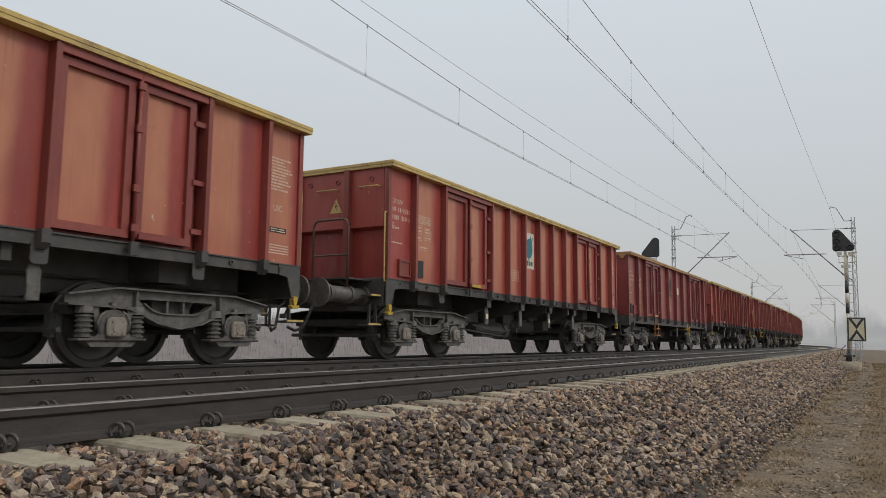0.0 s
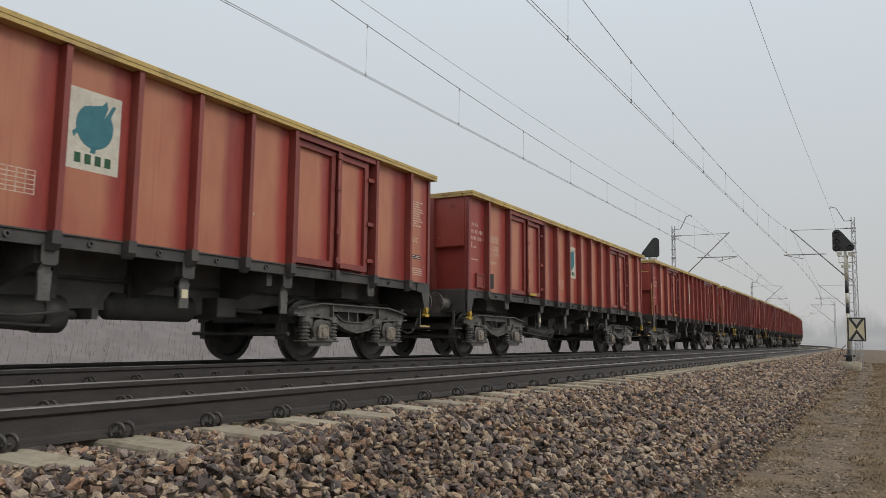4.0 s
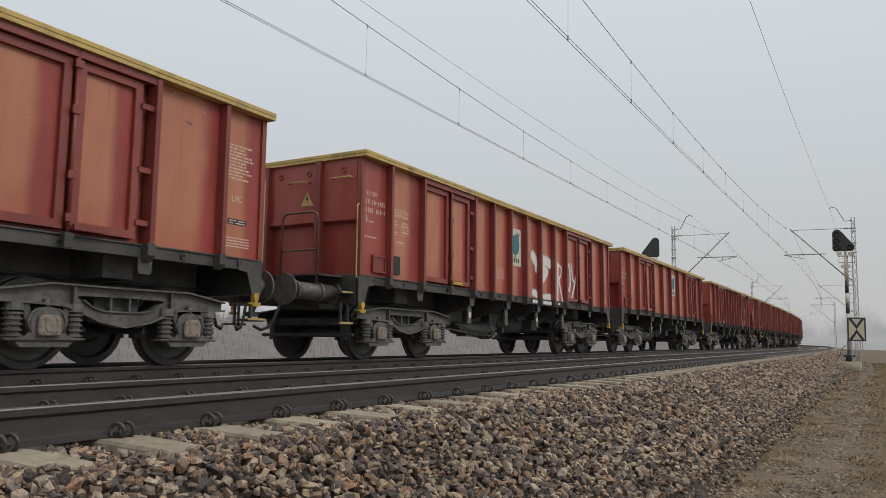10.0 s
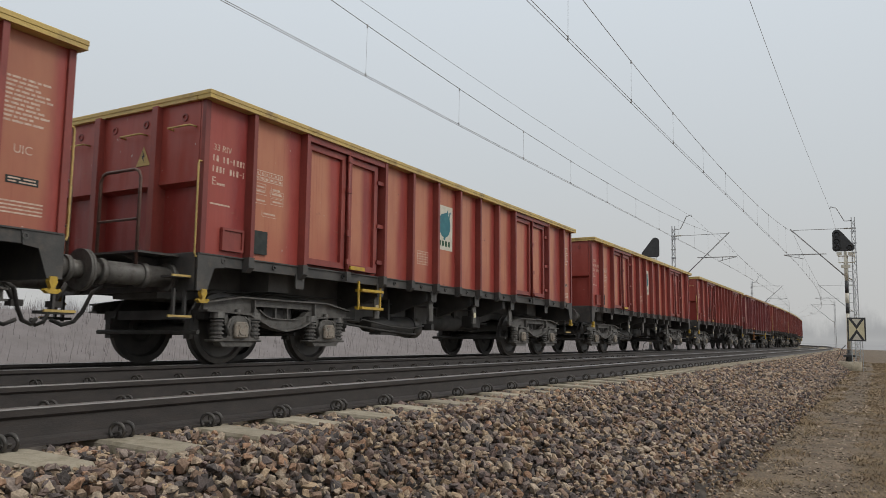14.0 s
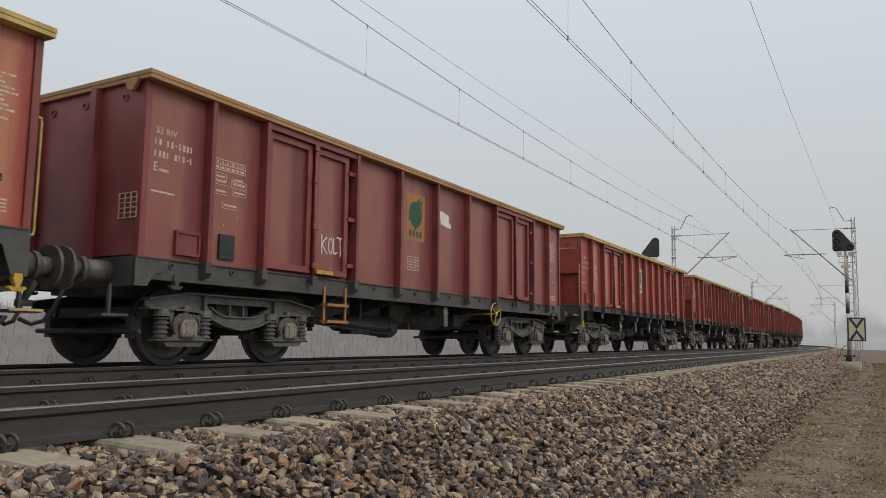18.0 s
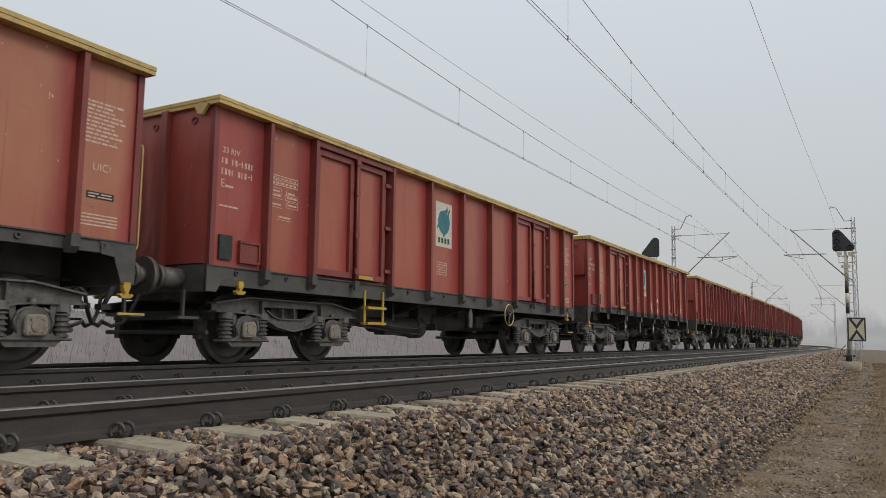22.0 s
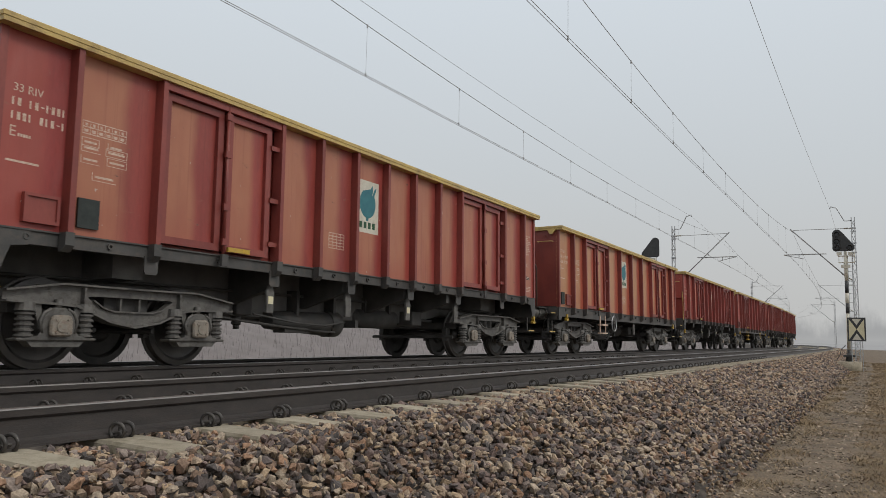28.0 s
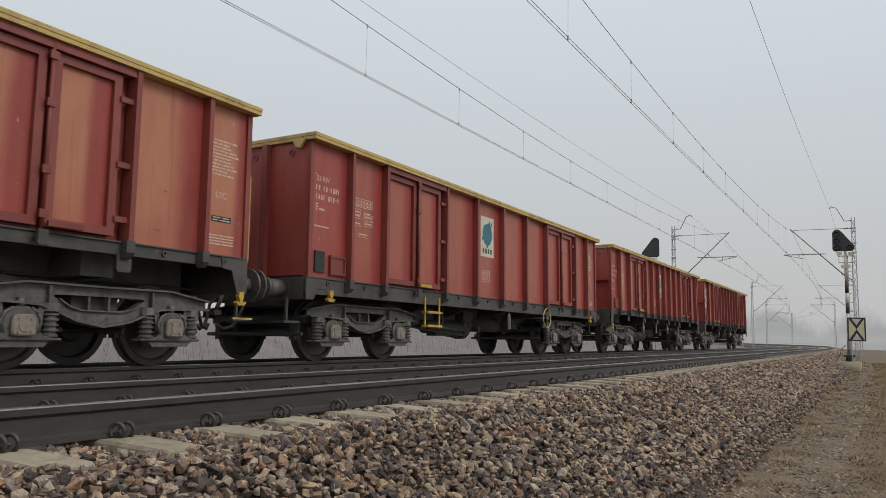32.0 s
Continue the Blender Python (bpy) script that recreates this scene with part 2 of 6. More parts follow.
def stone_material(name, island):
    """Crushed rock of several quarries: each stone takes its own tone."""
    m = material(name, (0.66, 0.66, 0.66), (1.06, 1.06, 1.06), 0.85, 22, bump=0.6, fine=95, grain=0.75)
    t = m.node_tree
    p = t.nodes["Principled BSDF"]
    ramp = t.nodes.new("ShaderNodeValToRGB")
    ramp.color_ramp.interpolation = "CONSTANT"
    tones = ((0.0, (0.09, 0.076, 0.071)), (0.13, (0.245, 0.163, 0.115)), (0.27, (0.40, 0.30, 0.212)), (0.41, (0.185, 0.132, 0.115)), (0.54, (0.41, 0.30, 0.195)), (0.62, (0.13, 0.104, 0.097)), (0.76, (0.43, 0.345, 0.258)), (0.87, (0.36, 0.215, 0.135)), (0.91, (0.29, 0.23, 0.195)))
    el = ramp.color_ramp.elements
    el[0].color = (*tones[0][1], 1)
    el[1].position, el[1].color = tones[1][0], (*tones[1][1], 1)
    for q, c in tones[2:]:
        e = el.new(q)
        e.color = (*c, 1)
    if island:
        src = t.nodes.new("ShaderNodeNewGeometry").outputs["Random Per Island"]
    else:
        src = t.nodes.new("ShaderNodeObjectInfo").outputs["Random"]
    t.links.new(src, ramp.inputs[0])
    mul = t.nodes.new("ShaderNodeMix")
    mul.data_type, mul.blend_type = "RGBA", "MULTIPLY"
    mul.inputs[0].default_value = 1.0
    t.links.new(p.inputs["Base Color"].links[0].from_socket, mul.inputs[7])
    t.links.new(ramp.outputs[0], mul.inputs[6])
    t.links.new(mul.outputs[2], p.inputs["Base Color"])
    return m


STONE = stone_material("ballast_stone", True)
STONE_ONE = stone_material("ballast_stone_single", False)
GALV = material("galvanised_steel", (0.40, 0.41, 0.42), (0.48, 0.49, 0.5), 0.55, 8, metal=0.4, bump=0.05)
# wire grey taken paler, the haze before it put into the colour
WIRE = material("haze_lightened_wire", (0.28, 0.28, 0.285), (0.34, 0.34, 0.34), 0.65, 5, metal=0.1, bump=0)
WHITE = material("white_paint", (0.66, 0.63, 0.54), (0.58, 0.55, 0.46), 0.6, 8, bump=0.03, dirt=(0.40, 0.33, 0.25), dirt_amount=0.22)
TEAL = material("teal_paint", (0.03, 0.15, 0.19), (0.04, 0.19, 0.22), 0.55, 8, bump=0.03)
GREEN = material("dark_green_paint", (0.015, 0.07, 0.03), (0.02, 0.09, 0.04), 0.55, 8, bump=0.03)
MARK = material("worn_white_lettering", (0.66, 0.53, 0.43), (0.50, 0.33, 0.25), 0.6, 25, bump=0.0)
# reed tone greyed to carry the haze that hangs before the bank
REED = material("haze_greyed_reed", (0.21, 0.19, 0.19), (0.25, 0.228, 0.228), 0.9, 2.0, bump=0.1, vary=0.08, island=True)
SCRAWL = sprayed(material("white_spray_paint", (0.80, 0.78, 0.76), (0.70, 0.66, 0.63), 0.7, 5, bump=0.0))
BLACK_SCRAWL = sprayed(material("black_spray_paint", (0.05, 0.04, 0.04), (0.1, 0.05, 0.045), 0.7, 9, bump=0.0))
YELLOW_SCRAWL = sprayed(material("yellow_crayon", (0.58, 0.42, 0.13), (0.50, 0.36, 0.14), 0.6, 5, bump=0.0))
ORANGE_BOARD = material("orange_board_paint", (0.40, 0.185, 0.055), (0.34, 0.14, 0.055), 0.6, 6, bump=0.03)
PATCH = sprayed(material("grey_primer_patch", (0.25, 0.115, 0.098), (0.30, 0.17, 0.145), 0.6, 4, bump=0.05))
CARD = material("dark_card_holder", (0.02, 0.028, 0.027), (0.035, 0.042, 0.04), 0.75, 10, bump=0.03)
SIGNAL_BLACK = material("black_signal_board", (0.035, 0.036, 0.038), (0.05, 0.051, 0.053), 0.6, 6, bump=0.05)
LENS = material("dark_glass_lens", (0.02, 0.022, 0.025), (0.03, 0.03, 0.035), 0.12, 6, bump=0)
CREAM = material("cream_reflective_sheet", (0.72, 0.66, 0.45), (0.66, 0.6, 0.4), 0.5, 8, bump=0.02)
EARTH = material("trodden_earth", (0.08, 0.056, 0.036), (0.165, 0.12, 0.080), 0.95, 2.6, bump=1.0, fine=42, dirt=(0.20, 0.17, 0.125), dirt_amount=0.4, grain=1.3)
# bank grass greyed likewise, haze laid into its colour
DEAD_BANK = material("haze_greyed_grass", (0.165, 0.147, 0.146), (0.20, 0.18, 0.18), 0.95, 1.2, bump=0.4, fine=30, grain=0.35)
GRASS = material("dry_winter_grass", (0.20, 0.138, 0.08), (0.285, 0.212, 0.128), 0.9, 2.0, bump=0.1, dirt=(0.14, 0.115, 0.06), dirt_amount=0.3, vary=0.5, island=True)
GRIT = material("path_grit", (0.15, 0.115, 0.083), (0.31, 0.25, 0.19), 0.9, 20.0, bump=0.3, vary=0.6, island=True)
# darker than the stone: shade in the gaps is put into the bed colour
BED = material("gap_shade_bed", (0.05, 0.043, 0.038), (0.10, 0.084, 0.07), 0.95, 12, bump=0.6, fine=45)


# ======================= mesh helpers =======================
def bx(bm, x0, x1, y0, y1, z0, z1):
    v = [bm.verts.new(c) for c in ((x0, y0, z0), (x1, y0, z0), (x1, y1, z0), (x0, y1, z0), (x0, y0, z1), (x1, y0, z1), (x1, y1, z1), (x0, y1, z1))]
    for f in ((3, 2, 1, 0), (4, 5, 6, 7), (0, 1, 5, 4), (1, 2, 6, 5), (2, 3, 7, 6), (3, 0, 4, 7)):
        bm.faces.new([v[i] for i in f])
    return bm


def prism(bm, pts, lo, hi, axis="y"):
    """A polygon of (x, z), (y, z) or (x, y) points, pushed along the axis."""
    def at(p, w):
        return {"y": (p[0], w, p[1]), "x": (w, p[0], p[1]), "z": (p[0], p[1], w)}[axis]
    a = [bm.verts.new(at(p, lo)) for p in pts]
    b = [bm.verts.new(at(p, hi)) for p in pts]
    n = len(pts)
    bm.faces.new(a[::-1])
    bm.faces.new(b)
    for i in range(n):
        bm.faces.new((a[i], a[(i + 1) % n], b[(i + 1) % n], b[i]))
    return bm


def rod(bm, p0, p1, r, n=8, r2=None):
    p0, p1 = Vector(p0), Vector(p1)
    d = (p1 - p0).normalized()
    q = d.orthogonal().normalized()
    w = d.cross(q)
    r2 = r if r2 is None else r2
    a = [bm.verts.new(p0 + (q * math.cos(i * math.tau / n) + w * math.sin(i * math.tau / n)) * r) for i in range(n)]
    b = [bm.verts.new(p1 + (q * math.cos(i * math.tau / n) + w * math.sin(i * math.tau / n)) * r2) for i in range(n)]
    bm.faces.new(a[::-1])
    bm.faces.new(b)
    for i in range(n):
        bm.faces.new((a[i], a[(i + 1) % n], b[(i + 1) % n], b[i])).smooth = n > 6
    return bm


def pipe(bm, pts, r, n=6):
    """A tube along a line of points."""
    pts = [Vector(q) for q in pts]
    rings = []
    for i, c in enumerate(pts):
        d = (pts[min(i + 1, len(pts) - 1)] - pts[max(i - 1, 0)]).normalized()
        q = Vector((0, 0, 1)).cross(d)
        q = q.normalized() if q.length > 0.05 else Vector((1, 0, 0)).cross(d).normalized()
        if rings and q.dot(last) < 0:
            q = -q
        last = q
        w = d.cross(q)
        rings.append([bm.verts.new(c + (q * math.cos(j * math.tau / n) + w * math.sin(j * math.tau / n)) * r) for j in range(n)])
    for a, b in zip(rings, rings[1:]):
        for j in range(n):
            bm.faces.new((a[j], a[(j + 1) % n], b[(j + 1) % n], b[j])).smooth = True
    bm.faces.new(rings[0][::-1])
    bm.faces.new(rings[-1])
    return bm


def lathe(bm, profile, centre=(0, 0, 0), axis="y", n=28):
    """A ring of (radius, offset along the axis) points turned about the axis; closed to a solid ring."""
    c = Vector(centre)
    rings = []
    for i in range(n):
        a = i * math.tau / n
        ca, sa = math.cos(a), math.sin(a)
        ring = []
        for r, w in profile:
            off = {"y": (r * ca, w, r * sa), "x": (w, r * ca, r * sa), "z": (r * ca, r * sa, w)}[axis]
            ring.append(bm.verts.new(c + Vector(off)))
        rings.append(ring)
    m = len(profile)
    for i in range(n):
        a, b = rings[i], rings[(i + 1) % n]
        for j in range(m):
            f = bm.faces.new((a[j], b[j], b[(j + 1) % m], a[(j + 1) % m]))
    return bm


def bev(bm, w, seg=1):
    bmesh.ops.bevel(bm, geom=list(bm.edges), offset=w, segments=seg, affect="EDGES", clamp_overlap=True)
    return bm


def mesh_of(name, bm, mat):
    bmesh.ops.recalc_face_normals(bm, faces=bm.faces)
    me = bpy.data.meshes.new(name)
    bm.to_mesh(me)
    bm.free()
    me.materials.append(mat)
    return me


def part(name, bm, mat, parent, label=""):
    ob = new(name, mesh_of(name, bm, mat))
    ob.parent = parent
    if label:
        tagged(ob, label)
    return ob


def thing(name, m, label, category, group="", kind=""):
    ob = new(name)
    ob.matrix_world = m
    return tagged(ob, label, category, group, kind)


def B():
    return bmesh.new()


def sweep(profile, s0, s1, step, name, mat, parent=None, closed=True, canted=True):
    """A profile of (u, v) points pushed along the line from s0 to s1."""
    n = max(2, int(round((s1 - s0) / step)) + 1)
    verts, faces = [], []
    m = len(profile)
    at = trk if canted else flat
    for s in np.linspace(s0, s1, n):
        verts += [at(s, u, v)[:] for u, v in profile]
    for i in range(n - 1):
        for j in range(m if closed else m - 1):
            a, b = i * m + j, i * m + (j + 1) % m
            faces.append((a, b, b + m, a + m))
    if closed:
        faces.append(tuple(range(m))[::-1])
        faces.append(tuple(range((n - 1) * m, n * m)))
    me = bpy.data.meshes.new(name)
    me.from_pydata(verts, [], faces)
    bm = bmesh.new()
    bm.from_mesh(me)
    bmesh.ops.recalc_face_normals(bm, faces=bm.faces)
    bm.to_mesh(me)
    bm.free()
    me.shade_flat()
    me.materials.append(mat)
    ob = new(name, me)
    if parent:
        ob.parent = parent
    return ob


# ======================= ground =======================
GROUND_Z = -1.06
RAIL_H = 0.172


def drop(u):
    """How far the land falls beyond the edge of the trodden path."""
    q = min(1.0, max(0.0, (-4.2 - u) / 5.0))
    r = min(1.0, max(0.0, (u - 12.0) / 9.0))
    return -1.9 * q * q * (3 - 2 * q) + 1.95 * r * r * (3 - 2 * r)


def build_ground():
    verts, faces = [], []
    xs = sorted(set(np.round(np.concatenate([np.linspace(-2500, -60, 12), np.arange(-50, 91, 1.0), np.linspace(100, 2500, 14)]), 2)))
    ys = sorted(set(np.round(np.concatenate([np.linspace(-2500, -40, 10), np.arange(-30, 161, 1.0), np.linspace(170, 2500, 16)]), 2)))
    for y in ys:
        for x in xs:
            i = int(np.argmin((_x - x) ** 2 + (_y - y) ** 2))
            u = -(x - _x[i]) * math.cos(_h[i]) + (y - _y[i]) * math.sin(_h[i])
            z = GROUND_Z + 0.05 * noise.noise(Vector((x * 0.35, y * 0.35, 0.3))) + 0.02 * noise.noise(Vector((x * 1.3, y * 1.3, 4.3)))
            verts.append((x, y, z + drop(u)))
    n = len(xs)
    for j in range(len(ys) - 1):
        for i in range(n - 1):
            a = j * n + i
            faces.append((a, a + 1, a + n + 1, a + n))
    me = bpy.data.meshes.new("ground")
    me.from_pydata(verts, [], faces)
    me.materials.append(EARTH)
    me.materials.append(DEAD_BANK)
    for f in me.polygons:
        f.use_smooth = True
        i = int(np.argmin((_x - f.center.x) ** 2 + (_y - f.center.y) ** 2))
        if -(f.center.x - _x[i]) * math.cos(_h[i]) + (f.center.y - _y[i]) * math.sin(_h[i]) > 8.5:
            f.material_index = 1
    return tagged(new("ground", me), "flat trodden brown earth beside the railway, haze-greyed flattened grass beyond it", "ground", kind="structure")


build_ground()

# ballast bed: one embankment under both tracks
BED_TOP = -0.235
bed_profile = [(-2.15, GROUND_Z - 0.1), (-0.85, BED_TOP - 0.03), (-0.3, BED_TOP), (2.2, BED_TOP), (2.7, BED_TOP - 0.06), (3.3, BED_TOP), (6.0, BED_TOP), (6.8, BED_TOP - 0.05), (8.2, GROUND_Z - 0.15)]
ballast = sweep(bed_profile, -420, 520, 4.0, "ballast", BED, closed=True)
tagged(ballast, "grey-brown crushed stone ballast under two railway tracks", "ballast", kind="structure")

# ======================= tracks =======================
HALF = [(0.036, -0.006), (0.034, -0.036), (0.0085, -0.052), (0.0085, -0.135), (0.03, -0.15), (0.075, -0.16), (0.075, -0.172)]
WEB = HALF + [(-a, b) for a, b in HALF[::-1]]
TOP = [(0.030, 0.0), (0.0355, -0.006), (-0.0355, -0.006), (-0.030, 0.0)]


def build_track(name, centre, label):
    t = thing(name, Matrix.Identity(4), label, "railway track", "railway tracks", "structure")
    for side in (-1, 1):
        u0 = centre + side * GAUGE / 2
        web = sweep([(u0 + a, b - 0.0005) for a, b in WEB], -420, 520, 2.5, "rail", RAIL_SIDE, t)
        top = sweep([(u0 + a, b) for a, b in TOP], -420, 520, 2.5, "rail_head", RAIL_TOP, web)
    return t


track_a = build_track("track_near", CENTRE_A, "steel rails clipped to concrete sleepers, near track of the pair")
track_b = build_track("track_far", CENTRE_B, "steel rails clipped to concrete sleepers, track under the train")


def sleeper_bmesh():
    """Trapezoid across, wide at the foot; level under the rails, dipped in the middle, sloping to the ends."""
    bm = B()
    rows = []
    for y, top, half in ((-1.32, -0.028, 0.098), (-1.305, -0.016, 0.106), (-0.9, 0.0, 0.112), (-0.55, 0.0, 0.112), (-0.3, -0.04, 0.108), (0.3, -0.04, 0.108), (0.55, 0.0, 0.112), (0.9, 0.0, 0.112), (1.305, -0.016, 0.106), (1.32, -0.028, 0.098)):
        rows.append([bm.verts.new(c) for c in ((-0.15, y, -0.21), (-half - 0.012, y, top - 0.016), (-half, y, top), (half, y, top), (half + 0.012, y, top - 0.016), (0.15, y, -0.21))])
    for a, b in zip(rows, rows[1:]):
        for k in range(6):
            bm.faces.new((a[k], a[(k + 1) % 6], b[(k + 1) % 6], b[k]))
    bm.faces.new(rows[0])
    bm.faces.new(rows[-1][::-1])
    return bm


sleeper_mesh = mesh_of("sleeper", sleeper_bmesh(), CONCRETE)


def clip_bmesh():
    """A spring clip: two upright loops of bent bar on a cast shoulder; y=0 at the rail's middle, the field side towards -y."""
    bm = B()
    bx(bm, -0.03, 0.03, -0.118, -0.082, -0.19, -0.168)
    for off in (-0.026, 0.03):
        pts = []
        for i in range(17):
            a = -1.25 + i * (math.pi + 2.3) / 16
            pts.append((off + 0.01 * math.cos(a) - 0.016 * i / 16, -0.105 - 0.034 * math.cos(a), -0.139 + 0.036 * math.sin(a)))
        pipe(bm, pts, 0.0098, 6)
    rod(bm, (-0.045, -0.074, -0.152), (0.045, -0.074, -0.152), 0.009, 6)
    return bm


clip_mesh = mesh_of("rail_clip", clip_bmesh(), CLIP)


def build_sleepers(track, centre, s_first, near_to):
    for i in range(-6, near_to):
        s = s_first + 0.6 * i
        m = along(s, centre, -RAIL_H - 0.004)
        ob = new("sleeper", sleeper_mesh)
        ob.matrix_world = m
        ob.parent = track
        if i < 45:
            for side in (-1, 1):
                ob = new("rail_clip", clip_mesh)
                ob.matrix_world = along(s, centre + side * GAUGE / 2, 0)
                ob.parent = track
    # the rest, far off, in one piece
    verts, faces = [], []
    base = [v.co.copy() for v in sleeper_mesh.vertices]
    fs = [tuple(f.vertices) for f in sleeper_mesh.polygons]
    for i in list(range(-150, -6)) + list(range(near_to, 800)):
        m = along(s_first + 0.6 * i, centre, -RAIL_H - 0.004)
        o = len(verts)
        verts += [(m @ c)[:] for c in base]
        faces += [tuple(a + o for a in f) for f in fs]
    me = bpy.data.meshes.new("far_sleepers")
    me.from_pydata(verts, [], faces)
    me.shade_flat()
    me.materials.append(CONCRETE)
    ob = new("far_sleepers", me)
    ob.parent = track
    tagged(ob, kind="stuff")


build_sleepers(track_a, CENTRE_A, 2.025, 90)
build_sleepers(track_b, CENTRE_B, 4.726 - 0.6 * 3, 40)


# ======================= loose stone of the ballast =======================
def bed_height(u):
    pts = ((-2.3, GROUND_Z), (-2.1, GROUND_Z + 0.06), (-0.86, -0.225), (-0.66, -0.205), (-0.5, -0.22), (-0.1, -0.218), (2.0, -0.225), (2.6, -0.27), (3.3, -0.225), (6.0, -0.22))
    return float(np.interp(u, [q[0] for q in pts], [q[1] for q in pts]))


def stone_shapes(count):
    """Sharp broken stones: hulls of a few scattered corners, unit size."""
    out = []
    for i in range(count):
        bm = B()
        sx, sy, sz = random.uniform(0.9, 1.35), random.uniform(0.7, 1.05), random.uniform(0.5, 0.75)
        for _ in range(random.randint(12, 15)):
            c = Vector((random.gauss(0, 1), random.gauss(0, 1), random.gauss(0, 1)))
            c /= (abs(c.x) ** 4 + abs(c.y) ** 4 + abs(c.z) ** 4) ** 0.25
            c *= random.uniform(0.84, 1.06)
            bm.verts.new((c.x * sx, c.y * sy, c.z * sz))
        hull = bmesh.ops.convex_hull(bm, input=list(bm.verts))
        bmesh.ops.delete(bm, geom=list({v for v in hull["geom_interior"] if isinstance(v, bmesh.types.BMVert)}), context="VERTS")
        bmesh.ops.triangulate(bm, faces=list(bm.faces))
        me = mesh_of("ballast_stone", bm, STONE_ONE)
        out.append(me)
    return out


def build_stones():
    random.seed(11)
    shapes = stone_shapes(24)
    coords = [np.array([v.co[:] for v in me.vertices]) for me in shapes]
    tris = [np.array([f.vertices[:] for f in me.polygons]) for me in shapes]
    rs = np.random.RandomState(5)
    singles = 0
    vs, fs, off = [], [], 0
    # stretches of the line: from, to, stones to the square metre, smallest and largest half size
    for s0, s1, dens, lo, hi in ((-12.0, 0.2, 240, 0.03, 0.052), (0.2, 4.5, 1280, 0.014, 0.036), (4.5, 8.0, 950, 0.016, 0.043), (8.0, 18.0, 520, 0.023, 0.052), (18.0, 34.0, 260, 0.034, 0.064), (34.0, 70.0, 120, 0.045, 0.085), (70.0, 130.0, 30, 0.07, 0.13)):
        count = int((s1 - s0) * 2.15 * dens)
        for s, u, q, turn in zip(rs.uniform(s0, s1, count), rs.uniform(-2.2, -0.03, count), rs.rand(count), np.concatenate([rs.normal(0, 0.55, (count, 2)), rs.uniform(0, 6.283, (count, 1))], 1)):
            k = ((s - 2.025) / 0.6 + 0.5) % 1.0 - 0.5
            if u < -1.95 and q > 0.4:
                continue
            size = lo + (hi - lo) * q ** 1.6
            if u > -0.60 - size * 0.4 and abs(k) * 0.6 < 0.13 + size * 0.6:
                continue
            bump = 0.03 * noise.noise(Vector((s * 3.1, u * 3.1, 0)))
            z = bed_height(u) + bump + (rs.uniform(-0.035, -0.015) if rs.rand() < 0.45 else rs.uniform(0.0, 0.03)) - size * (0.3 if u > -0.6 else 0.25)
            if s > 8 and u > -0.9:
                z -= 0.022
            i = rs.randint(len(shapes))
            c = trk(s, u, z)
            e = Euler(turn).to_matrix()
            if singles < 300 and 2.4 < s < 4.6 and -1.25 < u < -0.62 and q > 0.35:
                singles += 1
                ob = new("ballast_stone", shapes[i])
                ob.matrix_world = Matrix.LocRotScale(c, e.to_quaternion(), (size, size, size))
                ob.parent = ballast
                continue
            vs.append(coords[i] @ (np.array(e).T * size) + np.array(c[:]))
            fs.append(tris[i] + off)
            off += len(coords[i])
    # cribs and the strip between the tracks
    for s, u, turn in zip(rs.uniform(-12, 44, 21000), rs.uniform(0.0, 6.4, 21000), rs.uniform(0, 6.283, 21000)):
        if min(abs(u - CENTRE_A - GAUGE / 2), abs(u - CENTRE_A + GAUGE / 2), abs(u - CENTRE_B - GAUGE / 2), abs(u - CENTRE_B + GAUGE / 2)) < 0.11:
            continue
        size = rs.uniform(0.034, 0.055)
        i = rs.randint(8)
        e = Euler((rs.normal(0, 0.3), rs.normal(0, 0.3), turn)).to_matrix()
        vs.append(coords[i] @ (np.array(e).T * size) + np.array(trk(s, u, bed_height(u) + rs.uniform(-0.015, 0.008))[:]))
        fs.append(tris[i] + off)
        off += len(coords[i])
    return shapes, coords, tris, rs, vs, fs


def joined(name, vs, fs, mat, label, category):
    me = bpy.data.meshes.new(name)
    V, F = np.concatenate(vs), np.concatenate(fs)
    me.vertices.add(len(V))
    me.vertices.foreach_set("co", V.ravel())
    me.loops.add(F.size)
    me.loops.foreach_set("vertex_index", F.ravel())
    me.polygons.add(len(F))
    me.polygons.foreach_set("loop_start", np.arange(0, F.size, 3))
    me.update()
    me.validate()
    me.shade_flat()
    me.materials.append(mat)
    return tagged(new(name, me), label, category, kind="stuff")


def build_grit(coords, tris, rs):
    """Small flat stones trodden into the path, thick near the foot of the ballast."""
    vs, fs, off = [], [], 0
    for n in range(24000):
        s, u = 3.4 + 40 * rs.rand() ** 2.2, -2.05 - 2.4 * rs.rand() ** 1.3
        if noise.noise(Vector((s * 0.7, u * 1.6, 5.0))) + 0.25 < rs.rand() - 0.4 or (u < -3.3 and rs.rand() < 0.6):
            continue
        size = (rs.uniform(0.007, 0.016) + (0.02 * rs.rand() if n % 8 == 0 else 0.0)) * (1.0 + s / 34)
        i = rs.randint(len(coords))
        c = flat(s, u, GROUND_Z)
        e = Euler((rs.normal(0, 0.3), rs.normal(0, 0.3), rs.uniform(0, 6.283))).to_matrix()
        x, y = c.x, c.y
        c.z = GROUND_Z + drop(u) + 0.05 * noise.noise(Vector((x * 0.35, y * 0.35, 0.3))) + 0.02 * noise.noise(Vector((x * 1.3, y * 1.3, 4.3))) + 0.002
        vs.append(coords[i] * (1, 1, 0.7) @ (np.array(e).T * size) + np.array(c[:]))
        fs.append(tris[i] + off)
        off += len(coords[i])
    return vs, fs


